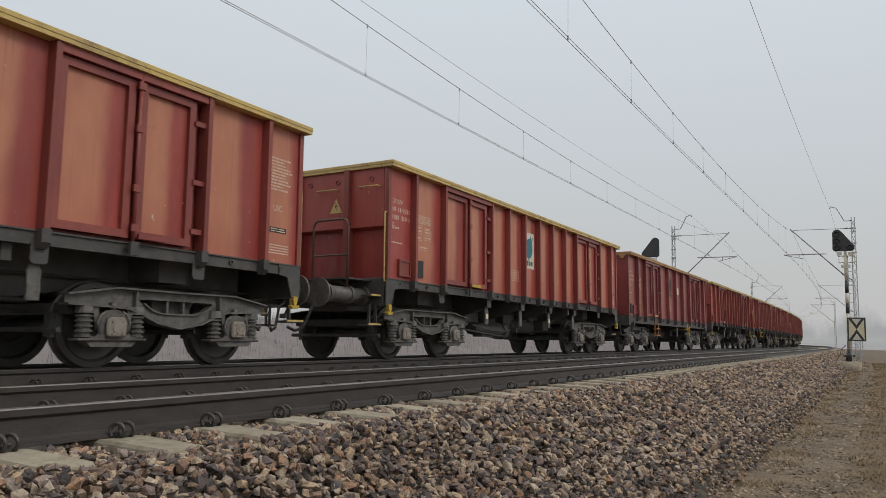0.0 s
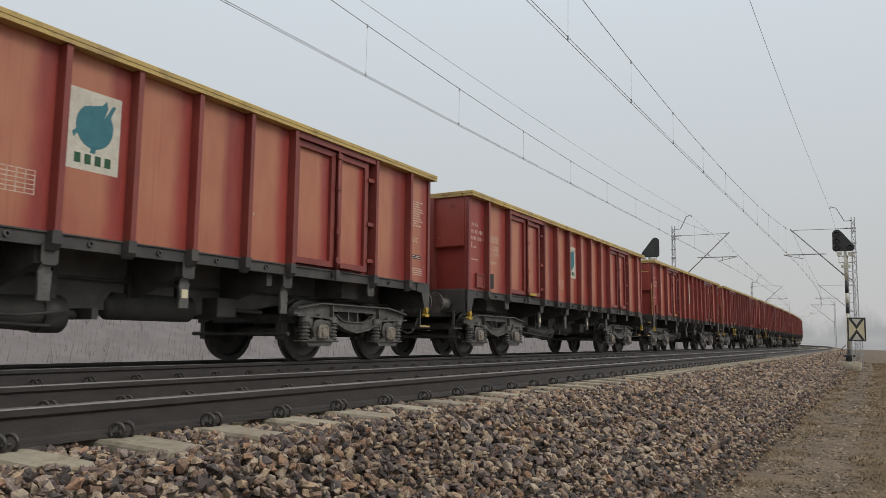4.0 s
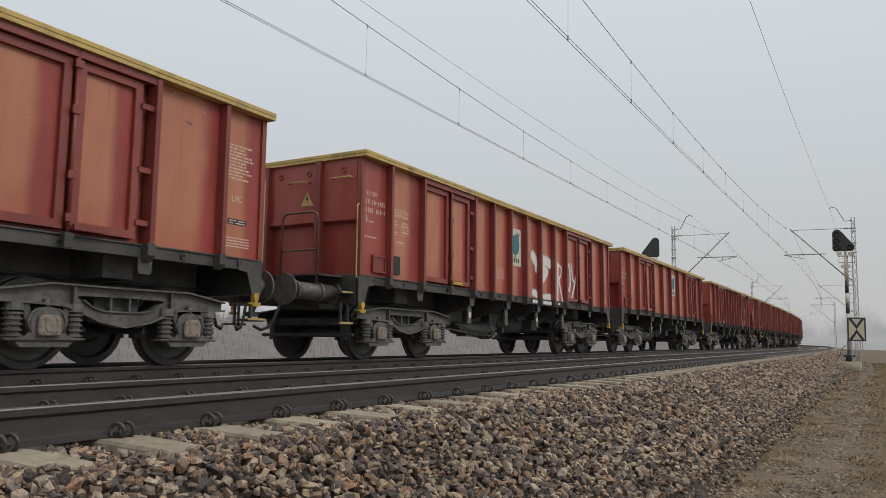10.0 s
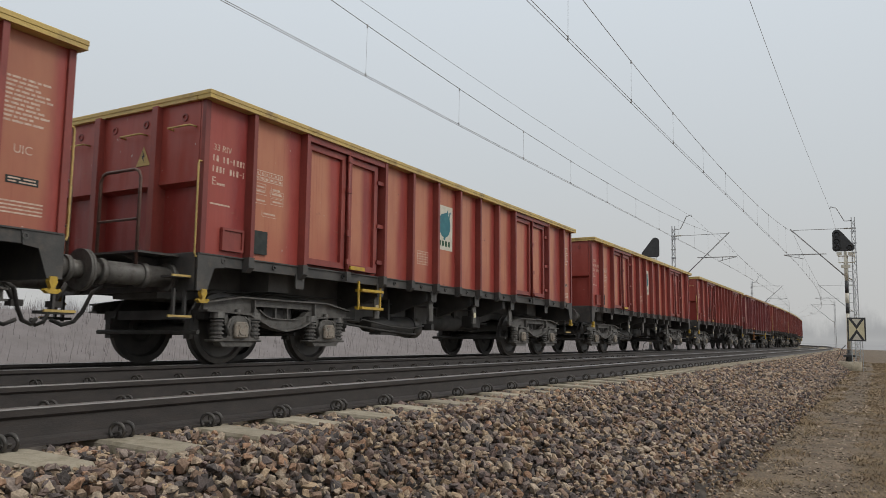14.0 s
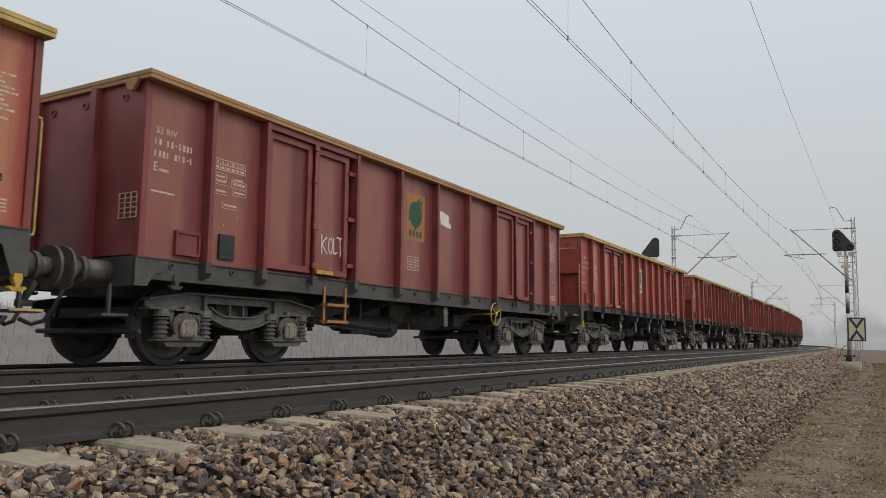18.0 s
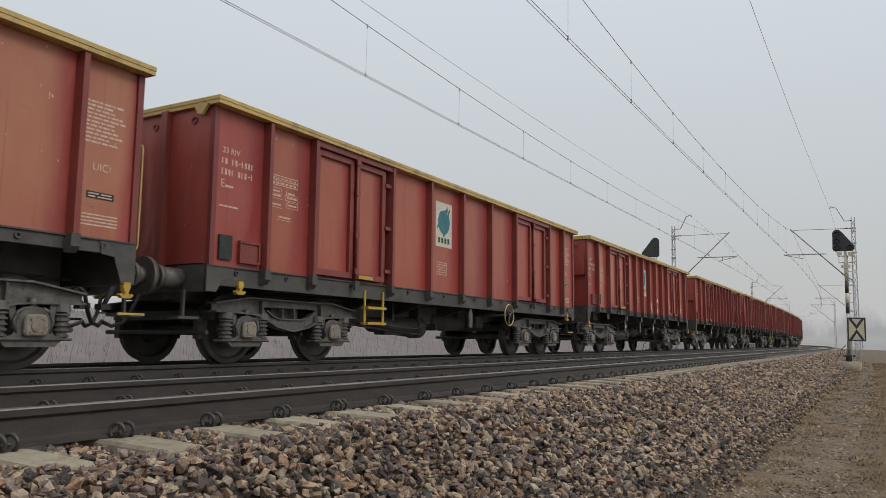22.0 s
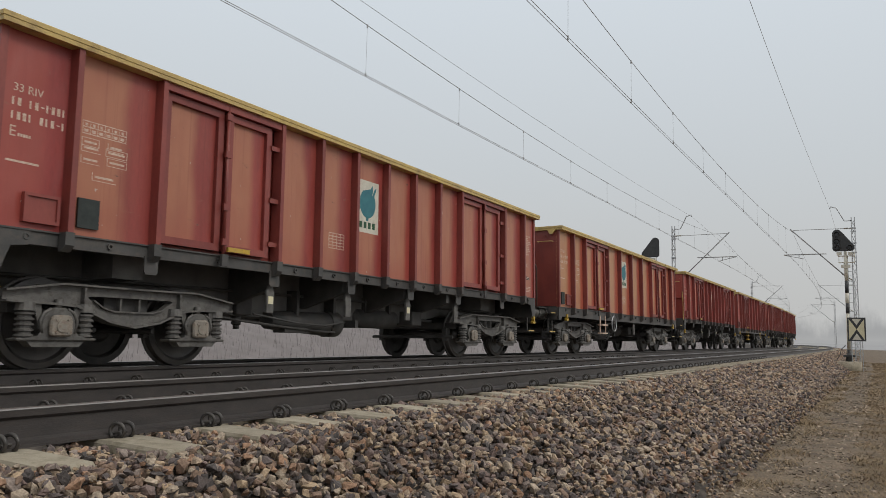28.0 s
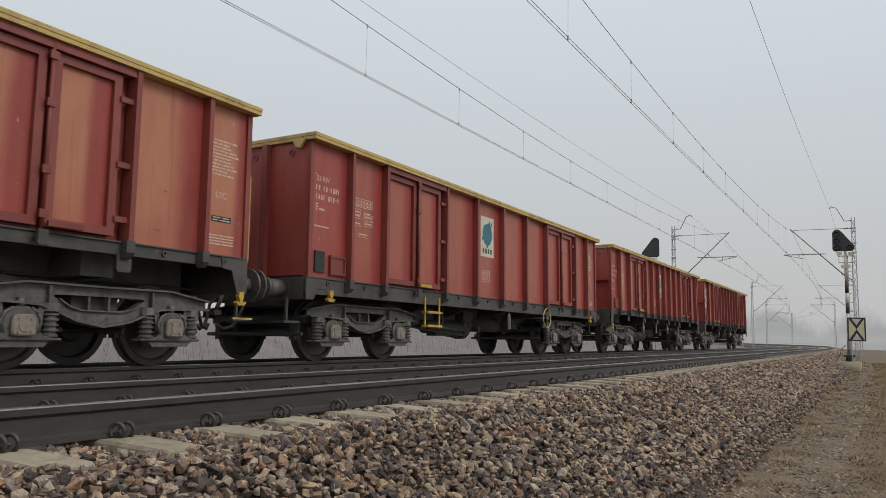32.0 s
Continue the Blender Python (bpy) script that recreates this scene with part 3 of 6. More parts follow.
_, _coords, _tris, _rs, _vs, _fs = build_stones()
joined("loose_ballast", _vs, _fs, STONE, "loose crushed stones in brown, grey and ochre on the shoulder", "ballast")
_vs, _fs = build_grit(_coords, _tris, _rs)
joined("path_gravel", _vs, _fs, GRIT, "small flat brown stones trodden into the earth path", "gravel")


def build_grass():
    """Thin dead blades and tufts on the path, at the foot of the ballast, and on the field behind the line."""
    rs = np.random.RandomState(9)
    verts, faces = [], []

    def tuft(s, u, n, h, spread, lean):
        for _ in range(n):
            a, r = rs.uniform(0, 6.283), spread * rs.rand() ** 0.6
            base = flat(s, u, GROUND_Z + drop(u) - 0.012) + Vector((math.cos(a) * r, math.sin(a) * r, 0))
            base.z += 0.05 * noise.noise(Vector((base.x * 0.35, base.y * 0.35, 0.3))) + 0.02 * noise.noise(Vector((base.x * 1.3, base.y * 1.3, 4.3)))
            b = rs.uniform(0, 6.283)
            tall = h * rs.uniform(0.4, 1.1)
            tip = base + Vector((math.cos(b) * lean * tall, math.sin(b) * lean * tall, tall))
            w = Vector((-math.sin(b), math.cos(b), 0)) * (0.0011 + 0.00024 * s)
            o = len(verts)
            mid = base.lerp(tip, 0.55) + Vector((0, 0, tall * 0.12))
            verts.extend([(base - w)[:], (base + w)[:], (mid + w * 0.7)[:], (mid - w * 0.7)[:], tip[:]])
            faces.extend([(o, o + 1, o + 2, o + 3), (o + 3, o + 2, o + 4)])
    for s in np.arange(3.5, 60, 0.035):
        if noise.noise(Vector((s * 0.6, 0, 7.0))) + 0.12 > 0.5 * rs.rand():
            tuft(s + rs.uniform(-0.2, 0.2), -2.02 - rs.rand() ** 1.5 * 0.6, 28, 0.045 + 0.055 * rs.rand(), 0.14, 1.7)
    for _ in range(21000):
        s = 4 + 66 * rs.rand() ** 1.9
        u = -2.2 - 3.6 * rs.rand()
        thick = noise.noise(Vector((s * 0.45, u * 0.9, 2.0))) + (0.5 if u < -3.2 else -0.3 if u < -2.5 else 0.1)
        if rs.rand() < thick + 0.22:
            tuft(s, u, 17, 0.03 + 0.03 * rs.rand(), 0.16, 1.9)
    me = bpy.data.meshes.new("dry_grass")
    me.from_pydata(verts, [], faces)
    me.materials.append(GRASS)
    return tagged(new("dry_grass", me), "short dry straw-coloured winter grass beside the line", "grass", kind="stuff")


build_grass()


def build_reeds():
    """Tall dead reeds and thin bare stems on the bank beyond the far track."""
    rs = np.random.RandomState(4)
    verts, faces = [], []
    for _ in range(24000):
        s = rs.uniform(4, 150)
        u = 10.5 + 18 * rs.rand()
        tall = (0.25 + 0.45 * rs.rand() ** 2) * (0.5 if u < 14 else 1.0)
        base = flat(s, u, GROUND_Z + drop(u) - 0.05)
        b = rs.uniform(0, 6.283)
        tip = base + Vector((math.cos(b) * 0.16 * tall, math.sin(b) * 0.16 * tall, tall))
        w = Vector((0.87, 0.48, 0)) * rs.uniform(0.004, 0.011)
        o = len(verts)
        verts.extend([(base - w)[:], (base + w)[:], tip[:]])
        faces.append((o, o + 1, o + 2))
    me = bpy.data.meshes.new("dead_reeds")
    me.from_pydata(verts, [], faces)
    me.materials.append(REED)
    tagged(new("dead_reeds", me), "haze-greyed dead reeds on a low bank beyond the train", "reeds", kind="stuff")


build_reeds()


# ======================= the wagons =======================
LEN = 6.32
TOPZ, FLOORZ, SILLZ = 3.225, 1.22, 1.06


KINDS = {
    "A": dict(ribs=(-5.56, -4.52, -2.56, -1.71, -0.85, 0.0, 0.85, 1.71, 2.56, 4.52, 5.56), doors=((-4.52, -2.56), (2.56, 4.52)), tabs=(-4.52, -2.56, -0.85, 0.85, 2.56, 4.52)),
    "C": dict(ribs=(-5.56, -4.52, -2.56, -1.28, 0.0, 1.28, 2.56, 4.52, 5.56), doors=((-4.52, -2.56), (2.56, 4.52)), tabs=(-4.52, -2.56, -1.28, 1.28, 2.56, 4.52)),
    "B": dict(ribs=(-5.40, -4.46, -2.47, -1.23, 0.0, 1.23, 2.47, 4.46, 5.40), doors=((-4.46, -2.47), (2.47, 4.46)), tabs=()),
}
W_IN, W_PANEL, W_RIB = 1.27, 1.33, 1.445


def side_of_wagon(w, kind, sgn, paint, rib_paint):
    """One long side: panels, ribs and double doors. sgn -1 is the side that faces the path."""
    k = KINDS[kind]
    if sgn > 0:
        bm = B()
        prism(bm, [(-LEN, W_IN), (LEN, W_IN), (LEN, W_PANEL)] + [c for x in k["ribs"][::-1] for c in ((x + 0.045, W_PANEL), (x + 0.03, W_RIB), (x - 0.03, W_RIB), (x - 0.045, W_PANEL))] + [(-LEN, W_PANEL)], FLOORZ - 0.02, TOPZ - 0.07, "z")
        part("side_wall", bm, paint, w)
        bm = B()
        bx(bm, -LEN, LEN, W_PANEL - 0.06, W_PANEL + 0.008, 0.92, FLOORZ - 0.02)
        part("solebar", bm, BLACK, w)
        return

    def span(bm, x0, x1, a, b, z0, z1):
        bx(bm, x0, x1, min(sgn * a, sgn * b), max(sgn * a, sgn * b), z0, z1)
    edges = sorted((-LEN,) + k["ribs"] + (LEN,))
    for x0, x1 in zip(edges, edges[1:]):
        if (x0, x1) in k["doors"]:
            continue
        bm = B()
        span(bm, x0, x1, W_IN, W_PANEL, FLOORZ - 0.02, TOPZ - 0.07)
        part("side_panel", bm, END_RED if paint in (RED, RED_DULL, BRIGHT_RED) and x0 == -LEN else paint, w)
    for x in k["ribs"]:
        bm = B()
        d = W_RIB
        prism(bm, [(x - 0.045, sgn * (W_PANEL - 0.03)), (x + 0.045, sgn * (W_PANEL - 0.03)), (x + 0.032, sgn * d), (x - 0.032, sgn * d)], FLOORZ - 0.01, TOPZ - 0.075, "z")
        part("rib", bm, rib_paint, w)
        bm = B()
        prism(bm, [(sgn * (W_PANEL + 0.009), FLOORZ - 0.20), (sgn * (W_PANEL + 0.06), FLOORZ - 0.20), (sgn * (W_RIB + 0.002), FLOORZ - 0.14), (sgn * (W_RIB + 0.002), FLOORZ - 0.012), (sgn * (W_PANEL + 0.009), FLOORZ - 0.012)], x - 0.05, x + 0.05, "x")
        part("rib_foot", bm, BLACK, w)
    for x0, x1 in k["doors"]:
        mid = (x0 + x1) / 2
        bm = B()
        span(bm, x0 + 0.03, x1 - 0.03, W_PANEL - 0.02, W_RIB - 0.015, TOPZ - 0.16, TOPZ - 0.075)
        part("door_lintel", bm, rib_paint, w)
        bm = B()
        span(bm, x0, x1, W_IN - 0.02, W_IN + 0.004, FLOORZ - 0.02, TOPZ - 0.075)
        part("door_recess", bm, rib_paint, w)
        for a, b in ((x0 + 0.05, mid - 0.035), (mid + 0.035, x1 - 0.17)):
            bm = B()
            span(bm, a + 0.08, b - 0.08, W_IN + 0.005, W_PANEL + 0.0, FLOORZ + 0.09, TOPZ - 0.25)
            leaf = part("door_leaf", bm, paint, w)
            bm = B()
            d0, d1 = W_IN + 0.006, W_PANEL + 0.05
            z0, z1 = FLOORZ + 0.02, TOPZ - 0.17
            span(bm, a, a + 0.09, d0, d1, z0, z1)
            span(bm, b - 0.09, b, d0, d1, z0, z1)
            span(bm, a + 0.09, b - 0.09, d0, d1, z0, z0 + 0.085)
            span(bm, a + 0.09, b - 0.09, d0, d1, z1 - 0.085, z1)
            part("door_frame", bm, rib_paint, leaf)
        for hz in (FLOORZ + 0.2, 2.12, 2.82):
            bm = B()
            span(bm, x1 - 0.19, x1 - 0.02, W_PANEL + 0.03, W_PANEL + 0.075, hz - 0.03, hz + 0.03)
            part("hinge", bm, rib_paint, w)
            bm = B()
            rod(bm, (x0 + 0.03, sgn * (W_PANEL + 0.06), hz - 0.07), (x0 + 0.03, sgn * (W_PANEL + 0.06), hz + 0.07), 0.024, 8)
            part("hinge", bm, rib_paint, w)
        bm = B()
        yl = sgn * (W_PANEL + 0.085)
        rod(bm, (mid, yl, FLOORZ - 0.08), (mid, yl, TOPZ - 0.1), 0.02, 8)
        for hz in (FLOORZ + 0.13, 1.9, 2.55, 3.02):
            bx(bm, mid - 0.045, mid + 0.045, min(yl, yl + sgn * 0.03), max(yl, yl + sgn * 0.03), hz - 0.04, hz + 0.04)
        bar = part("locking_bar", bm, rib_paint, w)
        bm = B()
        bx(bm, mid + 0.05, mid + 0.42, min(yl, yl + sgn * 0.03), max(yl, yl + sgn * 0.03), FLOORZ + 0.02, FLOORZ + 0.075)
        part("door_lever", bm, BRIGHT_YELLOW if x0 < 0 else rib_paint, w, "worn yellow locking lever" if x0 < 0 else "")
        bm = B()
        bx(bm, mid - 0.05, mid + 0.05, min(yl, yl + sgn * 0.04), max(yl, yl + sgn * 0.04), FLOORZ - 0.16, FLOORZ - 0.02)
        part("latch", bm, DARK, w)
    for x in k["tabs"]:
        bm = B()
        y = sgn * (W_PANEL + 0.015)
        prism(bm, [(x - 0.09, FLOORZ - 0.14), (x + 0.09, FLOORZ - 0.14), (x + 0.09, FLOORZ - 0.31), (x + 0.07, FLOORZ - 0.34), (x - 0.07, FLOORZ - 0.34), (x - 0.09, FLOORZ - 0.31)], y - 0.008, y + 0.008, "y")
        part("door_stop_tab", bm, BLACK, w)
    # solebar with its bolt heads
    bm = B()
    span(bm, -LEN, LEN, W_PANEL - 0.06, W_PANEL + 0.008, SILLZ if kind != "B" else SILLZ - 0.1, FLOORZ - 0.02)
    span(bm, -LEN, LEN, W_PANEL - 0.25, W_PANEL + 0.03, FLOORZ - 0.035, FLOORZ - 0.019)
    sill = part("solebar", bm, BLACK, w)
    for x0, x1 in zip(edges, edges[1:]):
        if sgn < 0:
            bm = B()
            xm = (x0 + x1) / 2
            lathe(bm, [(0.018, -0.014), (0.034, -0.014), (0.034, 0.006), (0.018, 0.006)], (xm, sgn * (W_PANEL + 0.015), FLOORZ - 0.09), "y", 10)
            part("lashing_ring", bm, BLACK, sill)


def end_of_wagon(w, sgn, ledge, rails, paint, rib_paint, yellow_hook, out=0.0):
    """An end wall. ledge: the lower half is set back under a shelf; rails: brakeman's rails and steps stand before it."""
    def span(bm, a, b, y0, y1, z0, z1):
        bx(bm, min(sgn * a, sgn * b), max(sgn * a, sgn * b), y0, y1, z0, z1)
    bm = B()
    if ledge:
        prof = [(LEN, TOPZ - 0.07), (LEN, 2.24), (LEN + 0.02, 2.24), (LEN + 0.02, 2.19), (LEN - 0.09, 2.15), (LEN - 0.09, FLOORZ), (LEN - 0.15, FLOORZ), (LEN - 0.15, 2.19), (LEN - 0.05, 2.22), (LEN - 0.05, TOPZ - 0.07)]
        prism(bm, [(sgn * a, b) for a, b in prof], -W_IN + 0.01, W_IN - 0.01, "y")
    else:
        span(bm, LEN - 0.05, LEN, -W_PANEL, W_PANEL, FLOORZ, TOPZ - 0.07)
    part("end_wall", bm, END_RED if paint in (RED, RED_DULL, BRIGHT_RED) else rib_paint, w)
    for y in (-0.55, 0.55):
        bm = B()
        span(bm, LEN - (0.3 if ledge else 0.02), LEN + 0.09, y - 0.05, y + 0.05, FLOORZ - 0.02, TOPZ - 0.07)
        part("end_post", bm, rib_paint, w)
    for y in (-1, 1):
        bm = B()
        span(bm, LEN - 0.07, LEN + 0.005, y * W_PANEL - 0.03, y * W_PANEL + 0.03, FLOORZ - 0.02, TOPZ - 0.07)
        part("corner_post", bm, rib_paint, w)
    for y in (-1.0, -0.3, 0.3, 1.0):
        bm = B()
        lathe(bm, [(0.03, -0.01), (0.05, -0.01), (0.05, 0.012), (0.03, 0.012)], (sgn * (LEN + 0.005), y, 3.0), "x", 12)
        part("end_ring", bm, rib_paint, w)
    # buffer beam and buffers
    bm = B()
    span(bm, LEN - 0.1, LEN + 0.02, -1.30, 1.30, 0.88, FLOORZ - 0.025)
    beam = part("buffer_beam", bm, BLACK, w)
    for y in (-0.875, 0.875):
        bm = B()
        x = sgn * (LEN + 0.02)
        far = x + sgn * out
        rod(bm, (x, y, 1.04), (far + sgn * 0.30, y, 1.04), 0.125, 18)
        if out:
            rod(bm, (x, y, 1.04), (x + sgn * 0.06, y, 1.04), 0.17, 18)
            rod(bm, (x + sgn * 0.36, y, 1.04), (x + sgn * 0.44, y, 1.04), 0.145, 18)
        rod(bm, (far + sgn * 0.30, y, 1.04), (far + sgn * 0.36, y, 1.04), 0.145, 18)
        rod(bm, (far + sgn * 0.36, y, 1.04), (far + sgn * 0.50, y, 1.04), 0.10, 18)
        rod(bm, (far + sgn * 0.50, y, 1.04), (far + sgn * 0.535, y, 1.04), 0.225, 22)
        part("buffer", bm, GREASE, beam, "greasy steel buffer")
    bm = B()
    x = sgn * (LEN + 0.02 + out * 0.8)
    if out:
        bx(bm, min(x, sgn * LEN), max(x, sgn * LEN), -0.14, 0.14, 0.94, 1.14)
    bx(bm, min(x, x + sgn * 0.25), max(x, x + sgn * 0.25), -0.05, 0.05, 0.98, 1.1)
    rod(bm, (x + sgn * 0.2, 0, 1.0), (x + sgn * 0.36, 0, 0.72), 0.03, 8)
    bx(bm, min(x + sgn * .3, x + sgn * 0.44), max(x + sgn * .3, x + sgn * 0.44), -0.06, 0.06, 0.66, 0.73)
    part("coupling", bm, DARK, beam)
    for y in (-0.35, 0.35):
        bm = B()
        pipe(bm, [(x, y, 0.92), (x + sgn * 0.14, y, 0.84), (x + sgn * 0.22, y * 0.9, 0.62), (x + sgn * 0.3, y * 0.8, 0.50), (x + sgn * 0.42, y * 0.7, 0.46), (x + sgn * 0.52, y * 0.5, 0.52)], 0.024, 8)
        part("brake_hose", bm, DARK, beam)
    # skirt plate at the corner, the yellow hook, the step under the buffer
    for y in (-1, 1):
        bm = B()
        prism(bm, [(sgn * (LEN + 0.02), FLOORZ - 0.02), (sgn * (LEN - 0.42), FLOORZ - 0.02), (sgn * (LEN - 0.40), FLOORZ - 0.17), (sgn * (LEN - 0.24), FLOORZ - 0.19), (sgn * (LEN - 0.14), 0.88), (sgn * (LEN + 0.02), 0.88)], y * (W_PANEL + 0.01) - 0.01, y * (W_PANEL + 0.01) + 0.01, "y")
        part("corner_gusset", bm, BLACK, w)
        bm = B()
        yy = y * (W_PANEL + 0.012)
        hx, up = (sgn * 5.79, 0.13) if FLOORZ < 1.25 else (sgn * (LEN - 0.08), 0.0)
        prism(bm, [(hx - 0.035, 0.90 + up), (hx - 0.045, 0.85 + up), (hx - 0.02, 0.79 + up), (hx - 0.04, 0.765 + up), (hx - 0.07, 0.785 + up), (hx - 0.085, 0.765 + up), (hx - 0.05, 0.735 + up), (hx + 0.05, 0.735 + up), (hx + 0.085, 0.765 + up), (hx + 0.07, 0.785 + up), (hx + 0.04, 0.765 + up), (hx + 0.02, 0.79 + up), (hx + 0.045, 0.85 + up), (hx + 0.035, 0.90 + up)], yy - 0.03, yy + 0.03, "y")
        part("towing_hook", bm, BRIGHT_YELLOW if yellow_hook else BLACK, w, "yellow painted towing hook" if yellow_hook else "")
        bm = B()
        sx = sgn * (LEN + 0.12)
        bx(bm, sx - 0.16, sx + 0.16, y * 1.1 - 0.1, y * 1.1 + 0.1, 0.55, 0.58)
        bx(bm, sx - 0.03, sx + 0.0, y * 1.1 - 0.02, y * 1.1 + 0.02, 0.58, 0.9)
        part("shunter_step", bm, DARK, w)
        bm = B()
        bx(bm, sx - 0.17, sx + 0.17, y * 1.1 + (y * 0.1) - 0.012, y * 1.1 + (y * 0.1) + 0.012, 0.565, 0.59)
        if sgn > 0 or rails:
            part("step_edge", bm, YELLOW, w)
        if rails:
            bm = B()
            bx(bm, sx - 0.16, sx + 0.16, y * 1.14 - 0.1, y * 1.14 + 0.1, 1.02, 1.045)
            bx(bm, sx + 0.10, sx + 0.13, y * 1.14 - 0.02, y * 1.14 + 0.02, 0.53, 0.88)
            part("shunter_step", bm, DARK, w)
            bm = B()
            bx(bm, sx - 0.17, sx + 0.17, y * 1.24 - 0.012, y * 1.24 + 0.012, 1.03, 1.055)
            part("step_edge", bm, YELLOW, w)
        if sgn < 0 and not (rails and ledge):
            continue
        # tall grab rail at the corner
        bm = B()
        gx, gy = sgn * (LEN + (0.09 if sgn > 0 else 0.05)), y * (W_PANEL - (0.05 if sgn > 0 else 0.01))
        pipe(bm, [(gx - sgn * 0.09, gy, 2.42), (gx - sgn * 0.01, gy, 2.42), (gx, gy, 2.38), (gx, gy, 1.32), (gx - sgn * 0.01, gy, 1.28), (gx - sgn * 0.09, gy, 1.28)], 0.013, 6)
        part("grab_rail", bm, YELLOW, w, "thin yellow grab rail")
    if sgn < 0 and not ledge:
        bm = B()
        prism(bm, [(-1.30, TOPZ - 0.06), (-1.06, TOPZ - 0.06), (-1.12, TOPZ - 0.17), (-1.2, TOPZ - 0.19)], -LEN - 0.075, -LEN - 0.03, "x")
        part("cap_gusset", bm, YELLOW if paint is not MAROON else RUSTY_CAP, w)
    if rails:
        if ledge:
            bm = B()
            x = sgn * (LEN + 0.004)
            prism(bm, [(-0.41, 2.47), (-0.15, 2.47), (-0.28, 2.72)], *sorted((x, x + sgn * 0.006)), "x")
            sign = part("warning_triangle", bm, YELLOW, w, "small yellow triangular warning plate")
            bm = B()
            prism(bm, [(-0.30, 2.51), (-0.25, 2.60), (-0.28, 2.60), (-0.26, 2.67), (-0.31, 2.58), (-0.28, 2.58)], *sorted((x + sgn * 0.006, x + sgn * 0.009)), "x")
            part("flash_symbol", bm, SIGNAL_BLACK, sign)
        for y in (-1.0, -0.12, 1.0):
            bm = B()
            x0, x1 = sgn * LEN, sgn * (LEN + 0.10)
            pipe(bm, [(x0, y - 0.2, 2.86), (x1, y - 0.19, 2.86), (x1, y + 0.19, 2.86), (x0, y + 0.2, 2.86)], 0.012, 6)
            part("end_grab_bar", bm, YELLOW, w, "worn yellow grab bar")
        if out:
            x = sgn * (LEN + out - 0.04)
            for y0, y1 in ((-0.98, -0.28), (0.28, 0.98)):
                bm = B()
                pipe(bm, [(x, y0, 1.15), (x, y0, 2.14), (x, y0 + 0.03, 2.22), (x, y0 + 0.1, 2.25), (x, y1 - 0.1, 2.25), (x, y1 - 0.03, 2.22), (x, y1, 2.14), (x, y1, 1.15)], 0.02, 6)
                rod(bm, (x, y0, 1.67), (x, y1, 1.67), 0.016, 6)
                part("hand_rail", bm, BROWN_RAIL, w, "dark brown tubular handrail")
            bm = B()
            span(bm, LEN + 0.03, LEN + out, -1.05, 1.05, FLOORZ - 0.065, FLOORZ - 0.04)
            for y in (-0.7, 0.7):
                prism(bm, [(sgn * (LEN + 0.02), FLOORZ - 0.07), (sgn * (LEN + out - 0.05), FLOORZ - 0.07), (sgn * (LEN + 0.02), FLOORZ - 0.25)], y - 0.02, y + 0.02, "y")
            part("end_platform", bm, BLACK, w)


def spring(bm, x, y, z0, z1, r, turns=6):
    """A coil spring as a turned stack of rounded coils about a core."""
    step = (z1 - z0) / turns
    outer = []
    for i in range(turns):
        for q, f in ((0.12, 0.74), (0.3, 1.0), (0.6, 1.0), (0.82, 0.74)):
            outer.append((r * f, z0 + (i + q) * step))
    lathe(bm, [(0.012, z0)] + outer + [(0.012, z1)], (x, y, 0), "z", 12)
    return bm


def holed(bm, outer, inner, lo, hi):
    """A plate across y with a hole: two rings of (x, z) points, matched one to one."""
    n = len(outer)
    v = [[bm.verts.new((a, y, b)) for a, b in pts] for pts, y in ((outer, lo), (inner, lo), (outer, hi), (inner, hi))]
    for i in range(n):
        k = (i + 1) % n
        for a, b in ((0, 1), (2, 3), (0, 2), (1, 3)):
            bm.faces.new((v[a][i], v[a][k], v[b][k], v[b][i]))
    return bm


def flange(bm, pts, thick, lo, hi):
    """A strip of plate along a line of (x, z) points, laid on its left hand."""
    n = len(pts)
    out = []
    for i, (a, b) in enumerate(pts):
        p, q = pts[max(i - 1, 0)], pts[min(i + 1, n - 1)]
        d = Vector((q[0] - p[0], q[1] - p[1])).normalized()
        out.append((a - d.y * thick, b + d.x * thick))
    return prism(bm, pts + out[::-1], lo, hi, "y")


